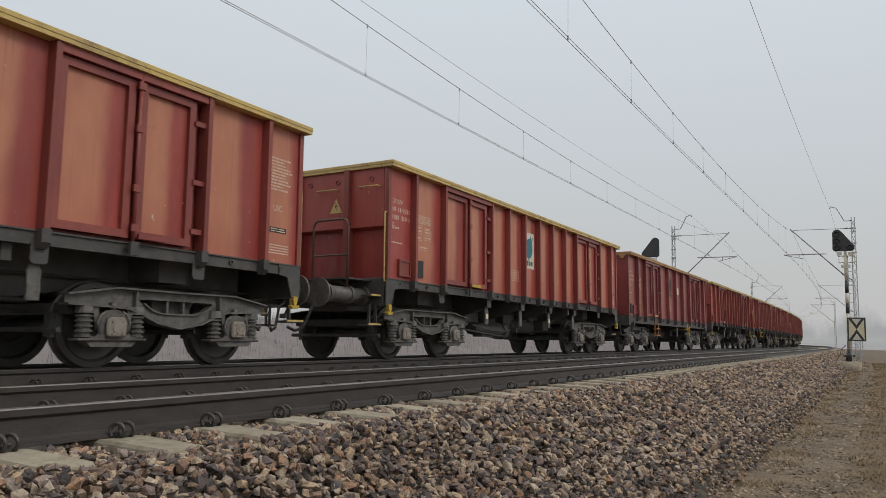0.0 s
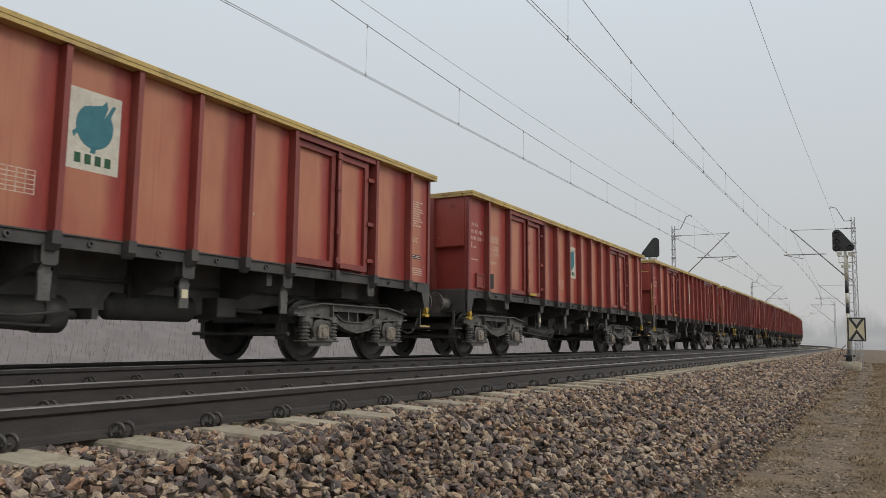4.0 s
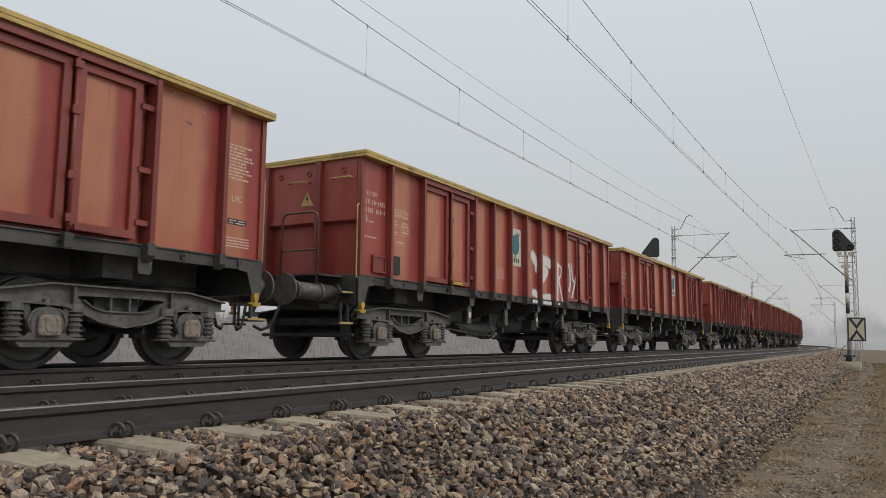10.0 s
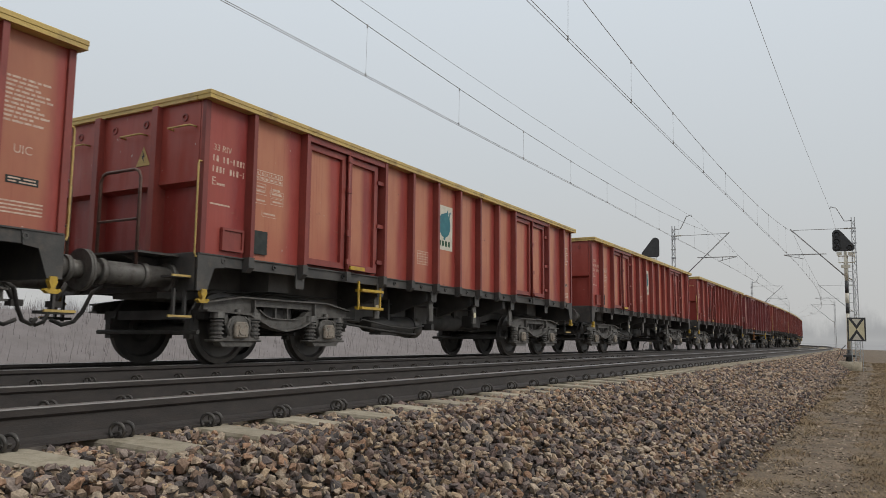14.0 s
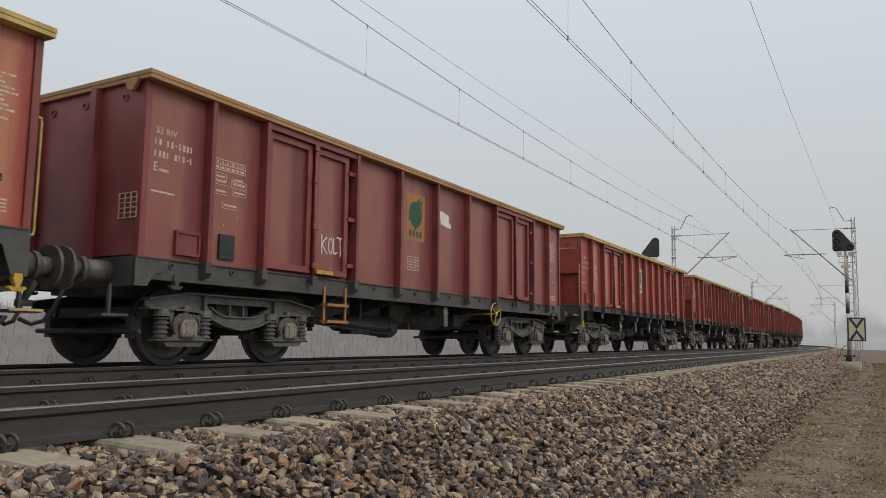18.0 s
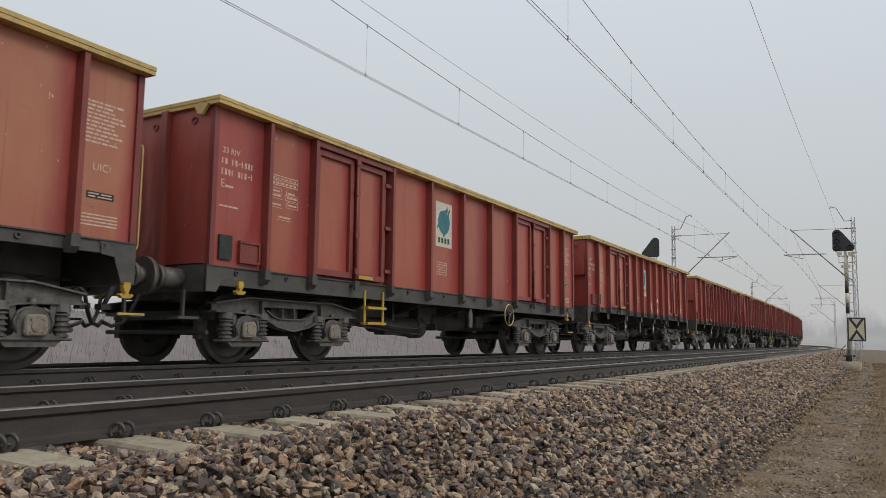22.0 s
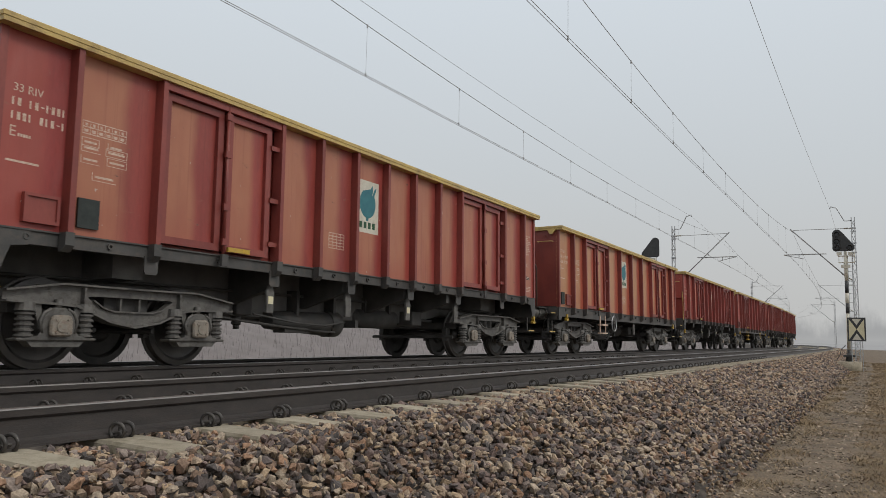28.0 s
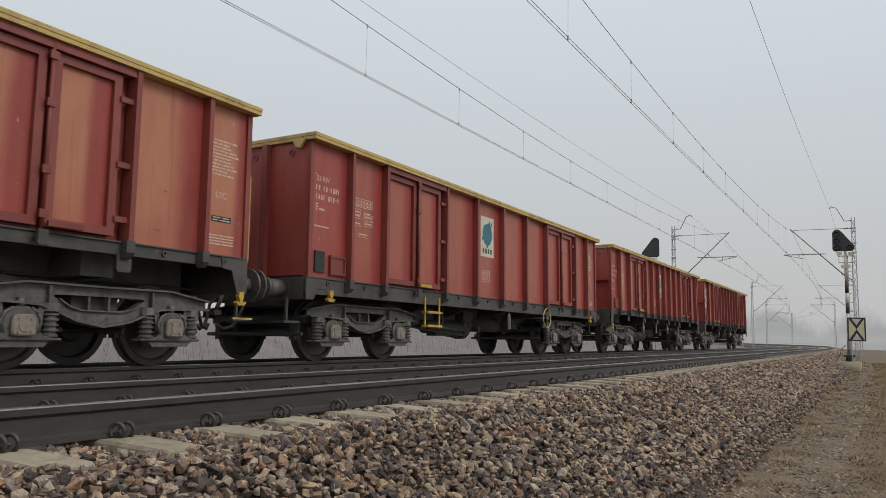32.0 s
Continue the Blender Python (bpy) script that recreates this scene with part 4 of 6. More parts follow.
def bogie(w, xc, sets):
    """A two-axle bogie: side frames, axle boxes on springs, brake gear; its wheelsets turn."""
    bm = B()
    bx(bm, xc - 0.28, xc + 0.28, -0.95, 0.95, 0.56, 0.80)
    rod(bm, (xc, 0, 0.78), (xc, 0, 0.96), 0.22, 16)
    for x in (xc - 1.28, xc + 1.28):
        bx(bm, x - 0.05, x + 0.05, -0.95, 0.95, 0.56, 0.68)
    bog = part("bogie", bm, DARK, w)
    web = [(-1.45, 0.755), (-0.87, 0.845), (-0.4, 0.842), (0, 0.84), (0.4, 0.842), (0.87, 0.845), (1.45, 0.755), (1.45, 0.675), (0.95, 0.662), (0.72, 0.648), (0.58, 0.605), (0.32, 0.50), (0, 0.445), (-0.32, 0.50), (-0.58, 0.605), (-0.72, 0.648), (-0.95, 0.662), (-1.45, 0.675)]
    gap = [(-0.55, 0.735), (-0.51, 0.748), (-0.3, 0.75), (0, 0.75), (0.3, 0.75), (0.51, 0.748), (0.55, 0.735), (0.54, 0.722), (0.50, 0.70), (0.45, 0.668), (0.38, 0.625), (0.25, 0.592), (0, 0.588), (-0.25, 0.592), (-0.38, 0.625), (-0.45, 0.668), (-0.50, 0.70), (-0.54, 0.722)]
    for sgn in (-1, 1):
        bm = B()
        holed(bm, [(xc + a, b) for a, b in web], [(xc + a, b) for a, b in gap], *sorted((sgn * 1.03, sgn * 1.06)))
        flange(bm, [(xc + a, b) for a, b in web[:7]], 0.02, *sorted((sgn * 0.96, sgn * 1.13)))
        flange(bm, [(xc + a, b) for a, b in web[7:]], 0.022, *sorted((sgn * 0.96, sgn * 1.13)))
        flange(bm, [(xc + a, b) for a, b in gap[8:17]], -0.016, *sorted((sgn * 1.0, sgn * 1.09)))
        for a in (-0.14, 0.10):
            bx(bm, xc + a - 0.012, xc + a + 0.012, *sorted((sgn * 0.98, sgn * 1.05)), 0.59, 0.75)
        for a in (-0.62, 0.62):
            prism(bm, [(xc + a - 0.012, 0.645), (xc + a + 0.012, 0.645), (xc + a + 0.012, 0.83), (xc + a - 0.012, 0.83)], *sorted((sgn * 1.06, sgn * 1.12)), "y")
        part("side_frame", bm, GREASE, bog)
    for sgn in (-1,):
        for ax in (-0.9, 0.9):
            x = xc + ax
            # axle box: a bell on a saddle that carries the springs, with a keel under it
            bm = B()
            prism(bm, [(x - 0.42, 0.285), (x + 0.42, 0.285), (x + 0.43, 0.312), (x + 0.21, 0.325), (x + 0.18, 0.37), (x + 0.175, 0.50), (x + 0.12, 0.585), (x + 0.06, 0.615), (x - 0.06, 0.615), (x - 0.12, 0.585), (x - 0.175, 0.50), (x - 0.18, 0.37), (x - 0.21, 0.325), (x - 0.43, 0.312)], sgn * 1.13, sgn * 0.95, "y")
            bev(bm, 0.012)
            prism(bm, [(x - 0.31, 0.283), (x - 0.25, 0.225), (x + 0.25, 0.225), (x + 0.31, 0.283)], sgn * 1.10, sgn * 0.97, "y")
            box = part("axle_box", bm, GREASE, bog)
            bm = B()
            prism(bm, [(x - 0.10, 0.33), (x + 0.10, 0.33), (x + 0.12, 0.355), (x + 0.12, 0.495), (x + 0.085, 0.54), (x - 0.085, 0.54), (x - 0.12, 0.495), (x - 0.12, 0.355)], sgn * 1.185, sgn * 1.131, "y")
            bev(bm, 0.018)
            rod(bm, (x, sgn * 1.18, 0.43), (x, sgn * 1.195, 0.43), 0.062, 14)
            for q in range(4):
                a = math.pi / 4 + q * math.pi / 2
                rod(bm, (x + 0.088 * math.cos(a), sgn * 1.18, 0.43 + 0.088 * math.sin(a)), (x + 0.088 * math.cos(a), sgn * 1.197, 0.43 + 0.088 * math.sin(a)), 0.013, 6)
            part("box_cover", bm, RUSTY_BOX, box, "rust-stained axle box cover")
            # link and pedestal between the box and the frame
            bm = B()
            rod(bm, (x, sgn * 1.09, 0.60), (x, sgn * 1.09, 0.70), 0.035, 10)
            rod(bm, (x - 0.07, sgn * 1.10, 0.565), (x + 0.07, sgn * 1.10, 0.565), 0.028, 8)
            pipe(bm, [(x - 0.17, sgn * 1.12, 0.36), (x - 0.20, sgn * 1.12, 0.48), (x - 0.16, sgn * 1.12, 0.56), (x - 0.09, sgn * 1.12, 0.60)], 0.018, 6)
            pipe(bm, [(x + 0.17, sgn * 1.12, 0.36), (x + 0.20, sgn * 1.12, 0.48), (x + 0.16, sgn * 1.12, 0.56), (x + 0.09, sgn * 1.12, 0.60)], 0.018, 6)
            part("box_guide", bm, GREASE, box)
            for q in (-0.32, 0.32):
                bm = B()
                spring(bm, x + q, sgn * 1.06, 0.312, 0.575, 0.088, 5)
                part("coil_spring", bm, GREASE, bog)
                # the cup over the spring and its guard plate beside the box
                bm = B()
                lathe(bm, [(0.02, 0.66), (0.085, 0.66), (0.098, 0.575), (0.06, 0.572), (0.02, 0.575)], (x + q, sgn * 1.06, 0), "z", 14)
                g = 1 if q > 0 else -1
                prism(bm, [(x + q - g * 0.02, 0.655), (x + q - g * 0.14, 0.655), (x + q - g * 0.155, 0.46), (x + q - g * 0.12, 0.40), (x + q - g * 0.085, 0.56)], sgn * 1.10, sgn * 1.075, "y")
                part("spring_seat", bm, GREASE, bog)
    for ax in (-0.9, 0.9):
        bm = B()
        rod(bm, (0, -1.1, 0), (0, 1.1, 0), 0.075, 14)
        for sgn in (-1, 1):
            lathe(bm, [(0.08, sgn * 0.70), (0.16, sgn * 0.70), (0.20, sgn * 0.735), (0.37, sgn * 0.745), (0.395, sgn * 0.715), (0.46, sgn * 0.715), (0.46, sgn * 0.80), (0.40, sgn * 0.815), (0.37, sgn * 0.785), (0.20, sgn * 0.77), (0.16, sgn * 0.84), (0.08, sgn * 0.84)], n=36)
            lathe(bm, [(0.40, sgn * 0.685), (0.486, sgn * 0.685), (0.486, sgn * 0.708), (0.46, sgn * 0.716), (0.40, sgn * 0.716)], n=36)
        ws = part("wheelset", bm, WHEEL, w)
        ws.location = (xc + ax, 0, 0.46)
        sets.append(ws)
        bm = B()
        for q in (-1, 1):
            for sgn in (-1, 1):
                bx(bm, xc + ax + q * 0.49 - 0.03, xc + ax + q * 0.49 + 0.03, sgn * 0.75 - 0.05, sgn * 0.75 + 0.05, 0.32, 0.58)
            rod(bm, (xc + ax + q * 0.52, -0.95, 0.40), (xc + ax + q * 0.52, 0.95, 0.40), 0.03, 6)
        part("brake_rigging", bm, DARK, bog)


def marks(w, kind, paint_dark, lx=-0.8, board_paint=None, card_at_corner=False):
    """Stencilled panels on the side that faces the path: bars stand for what cannot be told."""
    y = -(W_PANEL + 0.0005)

    rise = FLOORZ - 1.22

    def plate(bm, x0, x1, z0, z1):
        bx(bm, x0, x1, y - 0.001, y + 0.006, z0, z1)
    f0 = -6.16
    bm = B()
    for row, z in (("## ##-####", 2.465), ("#### ###-#", 2.33)):
        for j, c in enumerate(row):
            xx = f0 + j * 0.056
            if c == "#":
                plate(bm, xx, xx + (0.032 if j % 3 else 0.018), z, z + 0.075)
            elif c == "-":
                plate(bm, xx + 0.004, xx + 0.036, z + 0.034, z + 0.046)
    plate(bm, f0, f0 + 0.014, 2.17, 2.27)
    for z in (2.17, 2.213, 2.256):
        plate(bm, f0 + 0.014, f0 + 0.055, z, z + 0.013)
    for j in range(5):
        plate(bm, f0 + 0.075 + j * 0.027, f0 + 0.095 + j * 0.027, 2.175, 2.205)
    plate(bm, f0 - 0.02, f0 + 0.3, 1.93, 1.95)
    tagged(part("number_stencil", bm, MARK, w), kind="stuff")
    # grid of load limits
    g0 = KINDS[kind]["ribs"][0] + 0.13
    bm = B()
    for z in (2.50, 2.44, 2.37):
        plate(bm, g0, g0 + 0.52, z, z + 0.009)
    for i in range(7):
        plate(bm, g0 + i * 0.085, g0 + i * 0.085 + 0.006, 2.37, 2.506)
        if i < 6:
            plate(bm, g0 + i * 0.085 + 0.03, g0 + i * 0.085 + 0.055, 2.455, 2.485)
            plate(bm, g0 + i * 0.085 + 0.02, g0 + i * 0.085 + 0.065, 2.39, 2.42)
    for j, (a, b, z) in enumerate(((0.0, 0.22, 2.22), (0.28, 0.54, 2.22), (0.0, 0.22, 2.10), (0.3, 0.54, 2.12), (0.14, 0.42, 1.94), (0.0, 0.2, 2.28), (0.3, 0.5, 2.28))):
        plate(bm, g0 + a + 0.03, g0 + b - 0.03, z, z + 0.022)
        plate(bm, g0 + a, g0 + b, z - 0.032, z - 0.026)
        plate(bm, g0 + a, g0 + a + 0.006, z - 0.026, z + 0.05)
        if j % 2:
            plate(bm, g0 + a, g0 + b, z + 0.05, z + 0.056)
            plate(bm, g0 + b - 0.006, g0 + b, z - 0.026, z + 0.05)
    tagged(part("load_table", bm, MARK, w), kind="stuff")
    e0 = LEN - 0.78
    if kind != "B":
        e0 = 5.60
    bm = B()
    for i in range(11):
        a = e0 + 0.06
        for j in range(6):
            b = a + 0.04 + 0.013 * ((i * 5 + j * 3) % 6)
            if b > e0 + 0.56 - 0.05 * (i * 7 % 4):
                break
            plate(bm, a, b, 2.72 - i * 0.042, 2.741 - i * 0.042)
            a = b + 0.016
    for i in range(4):
        plate(bm, e0 + 0.08, e0 + 0.5, 1.43 + rise - i * 0.035, 1.445 + rise - i * 0.035)
    for body, size, x, z in (("UIC", 0.115, e0 + 0.17, 2.02), ("33 RIV", 0.11, f0, 2.60)):
        words = bpy.data.curves.new("words", "FONT")
        words.body, words.size, words.extrude = body, size, 0.001
        holder = bpy.data.objects.new("words", words)
        me = bpy.data.meshes.new_from_object(holder)
        me.transform(Matrix.Translation((x, y - 0.001, z)) @ Matrix.Rotation(math.pi / 2, 4, "X"))
        me.materials.clear()
        me.materials.append(MARK)
        bpy.data.objects.remove(holder)
        lettering = new("standard_lettering", me)
        lettering.parent = w
        tagged(lettering, kind="stuff")
    tagged(part("notice_stencil", bm, MARK, w), kind="stuff")
    # white board with a teal leaf over green bars
    board_paint = board_paint or WHITE
    bare = board_paint is MAROON
    bm = B()
    lo = {"A": -0.05, "B": 0.0, "C": 0.11}[kind]
    plate(bm, lx, lx + 0.60, 2.04 + lo, 2.87 + lo)
    board = part("logo_board", bm, board_paint, w, "faded dark panel with a leaf shape" if bare else "orange painted panel with a dark leaf shape" if board_paint is ORANGE_BOARD else "white painted panel with a teal leaf shape")
    bm = B()
    yy = y - 0.002
    c = Vector((lx + 0.30, 2.51 + lo))
    pts = [(c.x + 0.215 * math.cos(a), c.y + 0.235 * math.sin(a)) for a in (radians(q) for q in range(128, 408, 14))]
    pts += [(c.x + 0.20, c.y + 0.19), (c.x + 0.235, c.y + 0.27), (c.x + 0.19, c.y + 0.26), (c.x + 0.10, c.y + 0.10), (c.x + 0.14, c.y + 0.22), (c.x + 0.12, c.y + 0.30), (c.x + 0.07, c.y + 0.24)]
    prism(bm, pts, yy - 0.002, yy + 0.001, "y")
    prism(bm, [(c.x - 0.03, c.y - 0.21), (c.x - 0.04, c.y - 0.28), (c.x + 0.02, c.y - 0.28), (c.x + 0.03, c.y - 0.21)], yy - 0.002, yy + 0.001, "y")
    prism(bm, [(c.x - 0.20, c.y - 0.05), (c.x - 0.25, c.y - 0.10), (c.x - 0.23, c.y - 0.15), (c.x - 0.19, c.y - 0.10)], yy - 0.002, yy + 0.001, "y")
    part("leaf_shape", bm, SIGNAL_BLACK if bare else GREEN if board_paint is ORANGE_BOARD else TEAL, board, "dark faded leaf shape" if bare else "dark green leaf shape" if board_paint is ORANGE_BOARD else "teal leaf shape")
    bm = B()
    for i in range(4):
        bx(bm, lx + 0.09 + i * 0.115, lx + 0.16 + i * 0.115, yy - 0.002, yy + 0.001, 2.11 + lo, 2.21 + lo)
    tagged(part("wordmark", bm, GREEN, board, "dark green bars"), kind="stuff")
    gx, gz = (lx - 0.66, 1.65) if kind == "A" else (lx + 0.05, 1.52 + rise)
    bm = B()
    for i in range(6):
        plate(bm, gx, gx + 0.37, gz + i * 0.045, gz + 0.010 + i * 0.045)
    for i in range(5):
        plate(bm, gx + i * 0.09, gx + 0.010 + i * 0.09, gz, gz + 0.232)
    tagged(part("inspection_grid", bm, MARK, w), kind="stuff")
    # card holders
    for a, b, z0, z1, m, n in ((-5.98, -5.66, 1.28, 1.52, paint_dark, "consignment_box"), (KINDS[kind]["ribs"][0] + 0.12, KINDS[kind]["ribs"][0] + 0.36, 1.28, 1.58, CARD, "card_panel")):
        z0, z1 = z0 + rise, z1 + rise
        if kind == "B":
            a, b = (-5.82, -5.50) if n == "consignment_box" else (-5.17, -4.92) if board_paint is ORANGE_BOARD else (-6.17, -5.96)
        elif n == "card_panel" and card_at_corner:
            a, b, z1 = -6.24, -6.03, 1.56 + rise
        bm = B()
        bx(bm, a, b, y - 0.03, y + 0.01, z0, z1)
        for q in ((a - 0.02, b + 0.02, z1 - 0.01, z1 + 0.02), (a - 0.02, b + 0.02, z0 - 0.02, z0 + 0.01), (a - 0.02, a + 0.01, z0 + 0.01, z1 - 0.01), (b - 0.01, b + 0.02, z0 + 0.01, z1 - 0.01)):
            if n == "consignment_box":
                bx(bm, q[0], q[1], y - 0.05, y + 0.01, q[2], q[3])
        part(n, bm, m, w)
    bm = B()
    for q in ((-6.22, -5.92, 1.165, 1.172), (-6.22, -5.92, 1.10, 1.107), (-6.22, -6.212, 1.107, 1.165), (-5.928, -5.92, 1.107, 1.165)):
        bx(bm, q[0], q[1], -(W_PANEL + 0.017), -W_PANEL, q[2] + rise, q[3] + rise)
    tagged(part("sill_stencil", bm, MARK, w), kind="stuff")
    e1 = e0 + 0.12
    bm = B()
    bx(bm, e1, e1 + 0.32, y - 0.004, y + 0.004, 1.73, 1.80)
    card = part("green_label", bm, CARD, w, "dark label with pale print")
    bm = B()
    for i, (a, b) in enumerate(((0.02, 0.14), (0.17, 0.29), (0.02, 0.10), (0.13, 0.30))):
        z = 1.772 if i < 2 else 1.742
        bx(bm, e1 + a, e1 + b, y - 0.0055, y - 0.0042, z, z + 0.014)
    tagged(part("print_bar", bm, MARK, card), kind="stuff")


LEVELS = {"A": (3.25, 1.345), "B": (3.225, 1.22), "C": (3.265, 1.415)}


def set_levels(kind):
    """Rim and floor heights of each sort of wagon; the wide-panelled ones sit lower."""
    global TOPZ, FLOORZ, SILLZ
    TOPZ, FLOORZ = LEVELS[kind]
    SILLZ = FLOORZ - 0.16


def build_wagon(kind, ledge, rails, paint, rib_paint, cap, steps, wheel_brake, lx=None, board=None, card=False, out=0.0):
    w = thing("freight_wagon", Matrix.Identity(4), "red open-top bogie wagon", "freight wagon", "wagons of the train")
    sets = []
    set_levels(kind)
    for sgn in (-1, 1):
        side_of_wagon(w, kind, sgn, paint, rib_paint)
    end_of_wagon(w, -1, ledge, rails, paint, rib_paint, paint is not MAROON, out)
    end_of_wagon(w, 1, ledge, False, paint, rib_paint, paint is not MAROON)
    bm = B()
    bx(bm, -LEN + 0.05, LEN - 0.05, -W_IN, W_IN, FLOORZ - 0.05, FLOORZ)
    part("floor", bm, HAZED_STEEL, w)
    # the cap runs round the rim
    for n, a in (("top_cap", (-LEN - 0.06, LEN + 0.06, -1.475, -1.24)), ("top_cap", (-LEN - 0.06, LEN + 0.06, 1.24, 1.475)), ("end_cap", (-LEN - 0.06, -LEN + 0.1, -1.24, 1.24)), ("end_cap", (LEN - 0.1, LEN + 0.06, -1.24, 1.24))):
        bm = B()
        bx(bm, *a, TOPZ - 0.03, TOPZ + 0.025)
        bev(bm, 0.006)
        bx(bm, a[0] + 0.008, a[1] - 0.008, a[2] + 0.007, a[3] - 0.007, TOPZ - 0.074, TOPZ - 0.0301)
        part(n, bm, cap, w)
    # centre sill, cross members
    bm = B()
    prism(bm, [(-LEN + 0.2, FLOORZ - 0.052), (LEN - 0.2, FLOORZ - 0.052), (LEN - 0.2, 0.82), (3.4, 0.82), (2.3, 0.64), (-2.3, 0.64), (-3.4, 0.82), (-LEN + 0.2, 0.82)], -0.42, 0.42, "y")
    part("centre_sill", bm, HAZED_STEEL, w)
    for x in (-4.5, 4.5):
        bm = B()
        bx(bm, x - 0.2, x + 0.2, -0.95, 0.95, 0.97, FLOORZ - 0.06)
        part("bolster", bm, HAZED_STEEL, w)
    for x in (-2.4, -0.9, 0.8, 2.3):
        bm = B()
        prism(bm, [(-1.26, FLOORZ - 0.06), (1.26, FLOORZ - 0.06), (1.26, 1.02), (0.5, 0.8), (-0.5, 0.8), (-1.26, 1.02)], x - 0.05, x + 0.05, "x")
        part("cross_member", bm, DARK, w)
    # brake cylinder with its dished end, air tank, rods
    bm = B()
    rod(bm, (-1.75, -0.5, 0.60), (-0.42, -0.5, 0.57), 0.13, 16, 0.19)
    rod(bm, (-0.42, -0.5, 0.57), (-0.16, -0.5, 0.57), 0.205, 20)
    rod(bm, (-0.16, -0.5, 0.57), (-0.10, -0.5, 0.57), 0.205, 20, 0.12)
    rod(bm, (-0.10, -0.5, 0.57), (0.12, -0.5, 0.57), 0.05, 10)
    for q in (-1.2, -0.3):
        bx(bm, q - 0.03, q + 0.03, -0.62, -0.38, 0.66, 1.05)
    part("brake_cylinder", bm, BLACK, w)
    bm = B()
    rod(bm, (0.55, -0.35, 0.70), (1.75, -0.35, 0.70), 0.17, 18)
    rod(bm, (0.46, -0.35, 0.70), (0.55, -0.35, 0.70), 0.08, 18, 0.17)
    rod(bm, (1.75, -0.35, 0.70), (1.84, -0.35, 0.70), 0.17, 18, 0.08)
    for q in (0.75, 1.5):
        bx(bm, q - 0.03, q + 0.03, -0.5, -0.2, 0.78, 1.05)
    part("air_tank", bm, DARK, w)
    bm = B()
    bx(bm, -2.35, -2.05, -0.5, -0.2, 0.66, 0.95)
    rod(bm, (-2.2, -0.35, 0.52), (-2.2, -0.35, 0.66), 0.07, 12)
    bev(bm, 0.012)
    rod(bm, (-2.2, -0.35, 0.46), (-2.2, -0.35, 0.52), 0.045, 10)
    part("brake_valve", bm, DARK, w)
    bm = B()
    pipe(bm, [(-3.1, -0.75, 0.62), (-2.5, -0.72, 0.57), (-1.6, -0.70, 0.50), (-0.9, -0.68, 0.455), (-0.35, -0.66, 0.44)], 0.02, 6)
    pipe(bm, [(-2.45, -0.9, 0.66), (-1.5, -0.86, 0.56), (-0.8, -0.82, 0.535), (-0.2, -0.75, 0.60)], 0.016, 6)
    rod(bm, (-3.2, -0.2, 0.60), (3.2, -0.2, 0.60), 0.022, 6)
    bx(bm, -1.55, -1.0, -0.68, -0.45, 0.42, 0.50)
    bx(bm, 0.05, 0.13, -0.78, -0.25, 0.52, 0.64)
    part("brake_linkage", bm, DARK, w)
    bm = B()
    bx(bm, 1.95, 2.3, -0.7, -0.35, 0.60, 0.86)
    bev(bm, 0.015)
    rod(bm, (2.3, -0.5, 0.72), (3.0, -0.5, 0.70), 0.03, 8)
    part("brake_relay", bm, DARK, w)
    # train pipe slung under the sill
    bm = B()
    pipe(bm, [(-6.2, -0.55, 0.95), (-3.2, -0.5, 0.98), (3.2, -0.5, 0.98), (6.2, -0.55, 0.95)], 0.02, 6)
    part("air_pipe", bm, DARK, w)
    lz = 0.0 if kind == "B" else 0.08
    for x in {"A": (-2.56, -0.85, 0.85, 2.56), "C": (-2.56, -1.28, 1.28, 2.56), "B": (0.55,)}[kind]:
        bm = B()
        prism(bm, [(x - 0.075, lz + 0.86), (x - 0.03, lz + 0.95), (x + 0.03, lz + 0.95), (x + 0.075, lz + 0.86), (x + 0.065, lz + 0.70), (x + 0.07, lz + 0.58), (x - 0.07, lz + 0.58), (x - 0.065, lz + 0.70)], -1.30, -1.26, "y")
        bev(bm, 0.008)
        lever = part("brake_lever", bm, GREASE, w)
        if x in (-2.56, 0.85):
            bm = B()
            bx(bm, x - 0.045, x + 0.045, -1.306, -1.301, 0.78, 0.88)
            part("load_plate", bm, CREAM, lever, "small pale yellow load plate")
    if steps:
        for sx in ((-2.87,) if kind == "B" else (-2.85,)):
            bm = B()
            low, top, wide = (0.56, 0.80, 0.25) if kind == "B" else (0.79, 1.06, 0.29)
            for q in (-wide, wide):
                bx(bm, sx + q - 0.02, sx + q + 0.02, -1.36, -1.34, low - 0.01, FLOORZ - 0.13)
            for z in (low, top):
                bx(bm, sx - wide, sx + wide, -1.42, -1.28, z, z + 0.04)
            part("foot_step", bm, ORANGE_BOARD if paint is MAROON else MARK if paint is OCHRE else BRIGHT_YELLOW, w, "two-rung painted foot step")
    if wheel_brake:
        bm = B()
        hx = {1: -2.0, 2: 2.43, 3: 2.1, 4: 2.43, 5: 2.08}[wheel_brake]
        lathe(bm, [(0.212, -1.42), (0.225, -1.433), (0.238, -1.42), (0.225, -1.407)], (hx, 0, 0.88), "y", 28)
        wheel = part("brake_wheel", bm, BRIGHT_YELLOW if wheel_brake in (2, 5) else GALV if wheel_brake == 1 else YELLOW, w, "round hand brake wheel with a worn painted rim")
        bm = B()
        rod(bm, (hx, -1.445, 0.88), (hx, -1.40, 0.88), 0.045, 10)
        for i in range(3):
            a = i * math.tau / 3 + 0.4
            rod(bm, (hx, -1.42, 0.88), (hx + 0.21 * math.cos(a), -1.42, 0.88 + 0.21 * math.sin(a)), 0.013, 6)
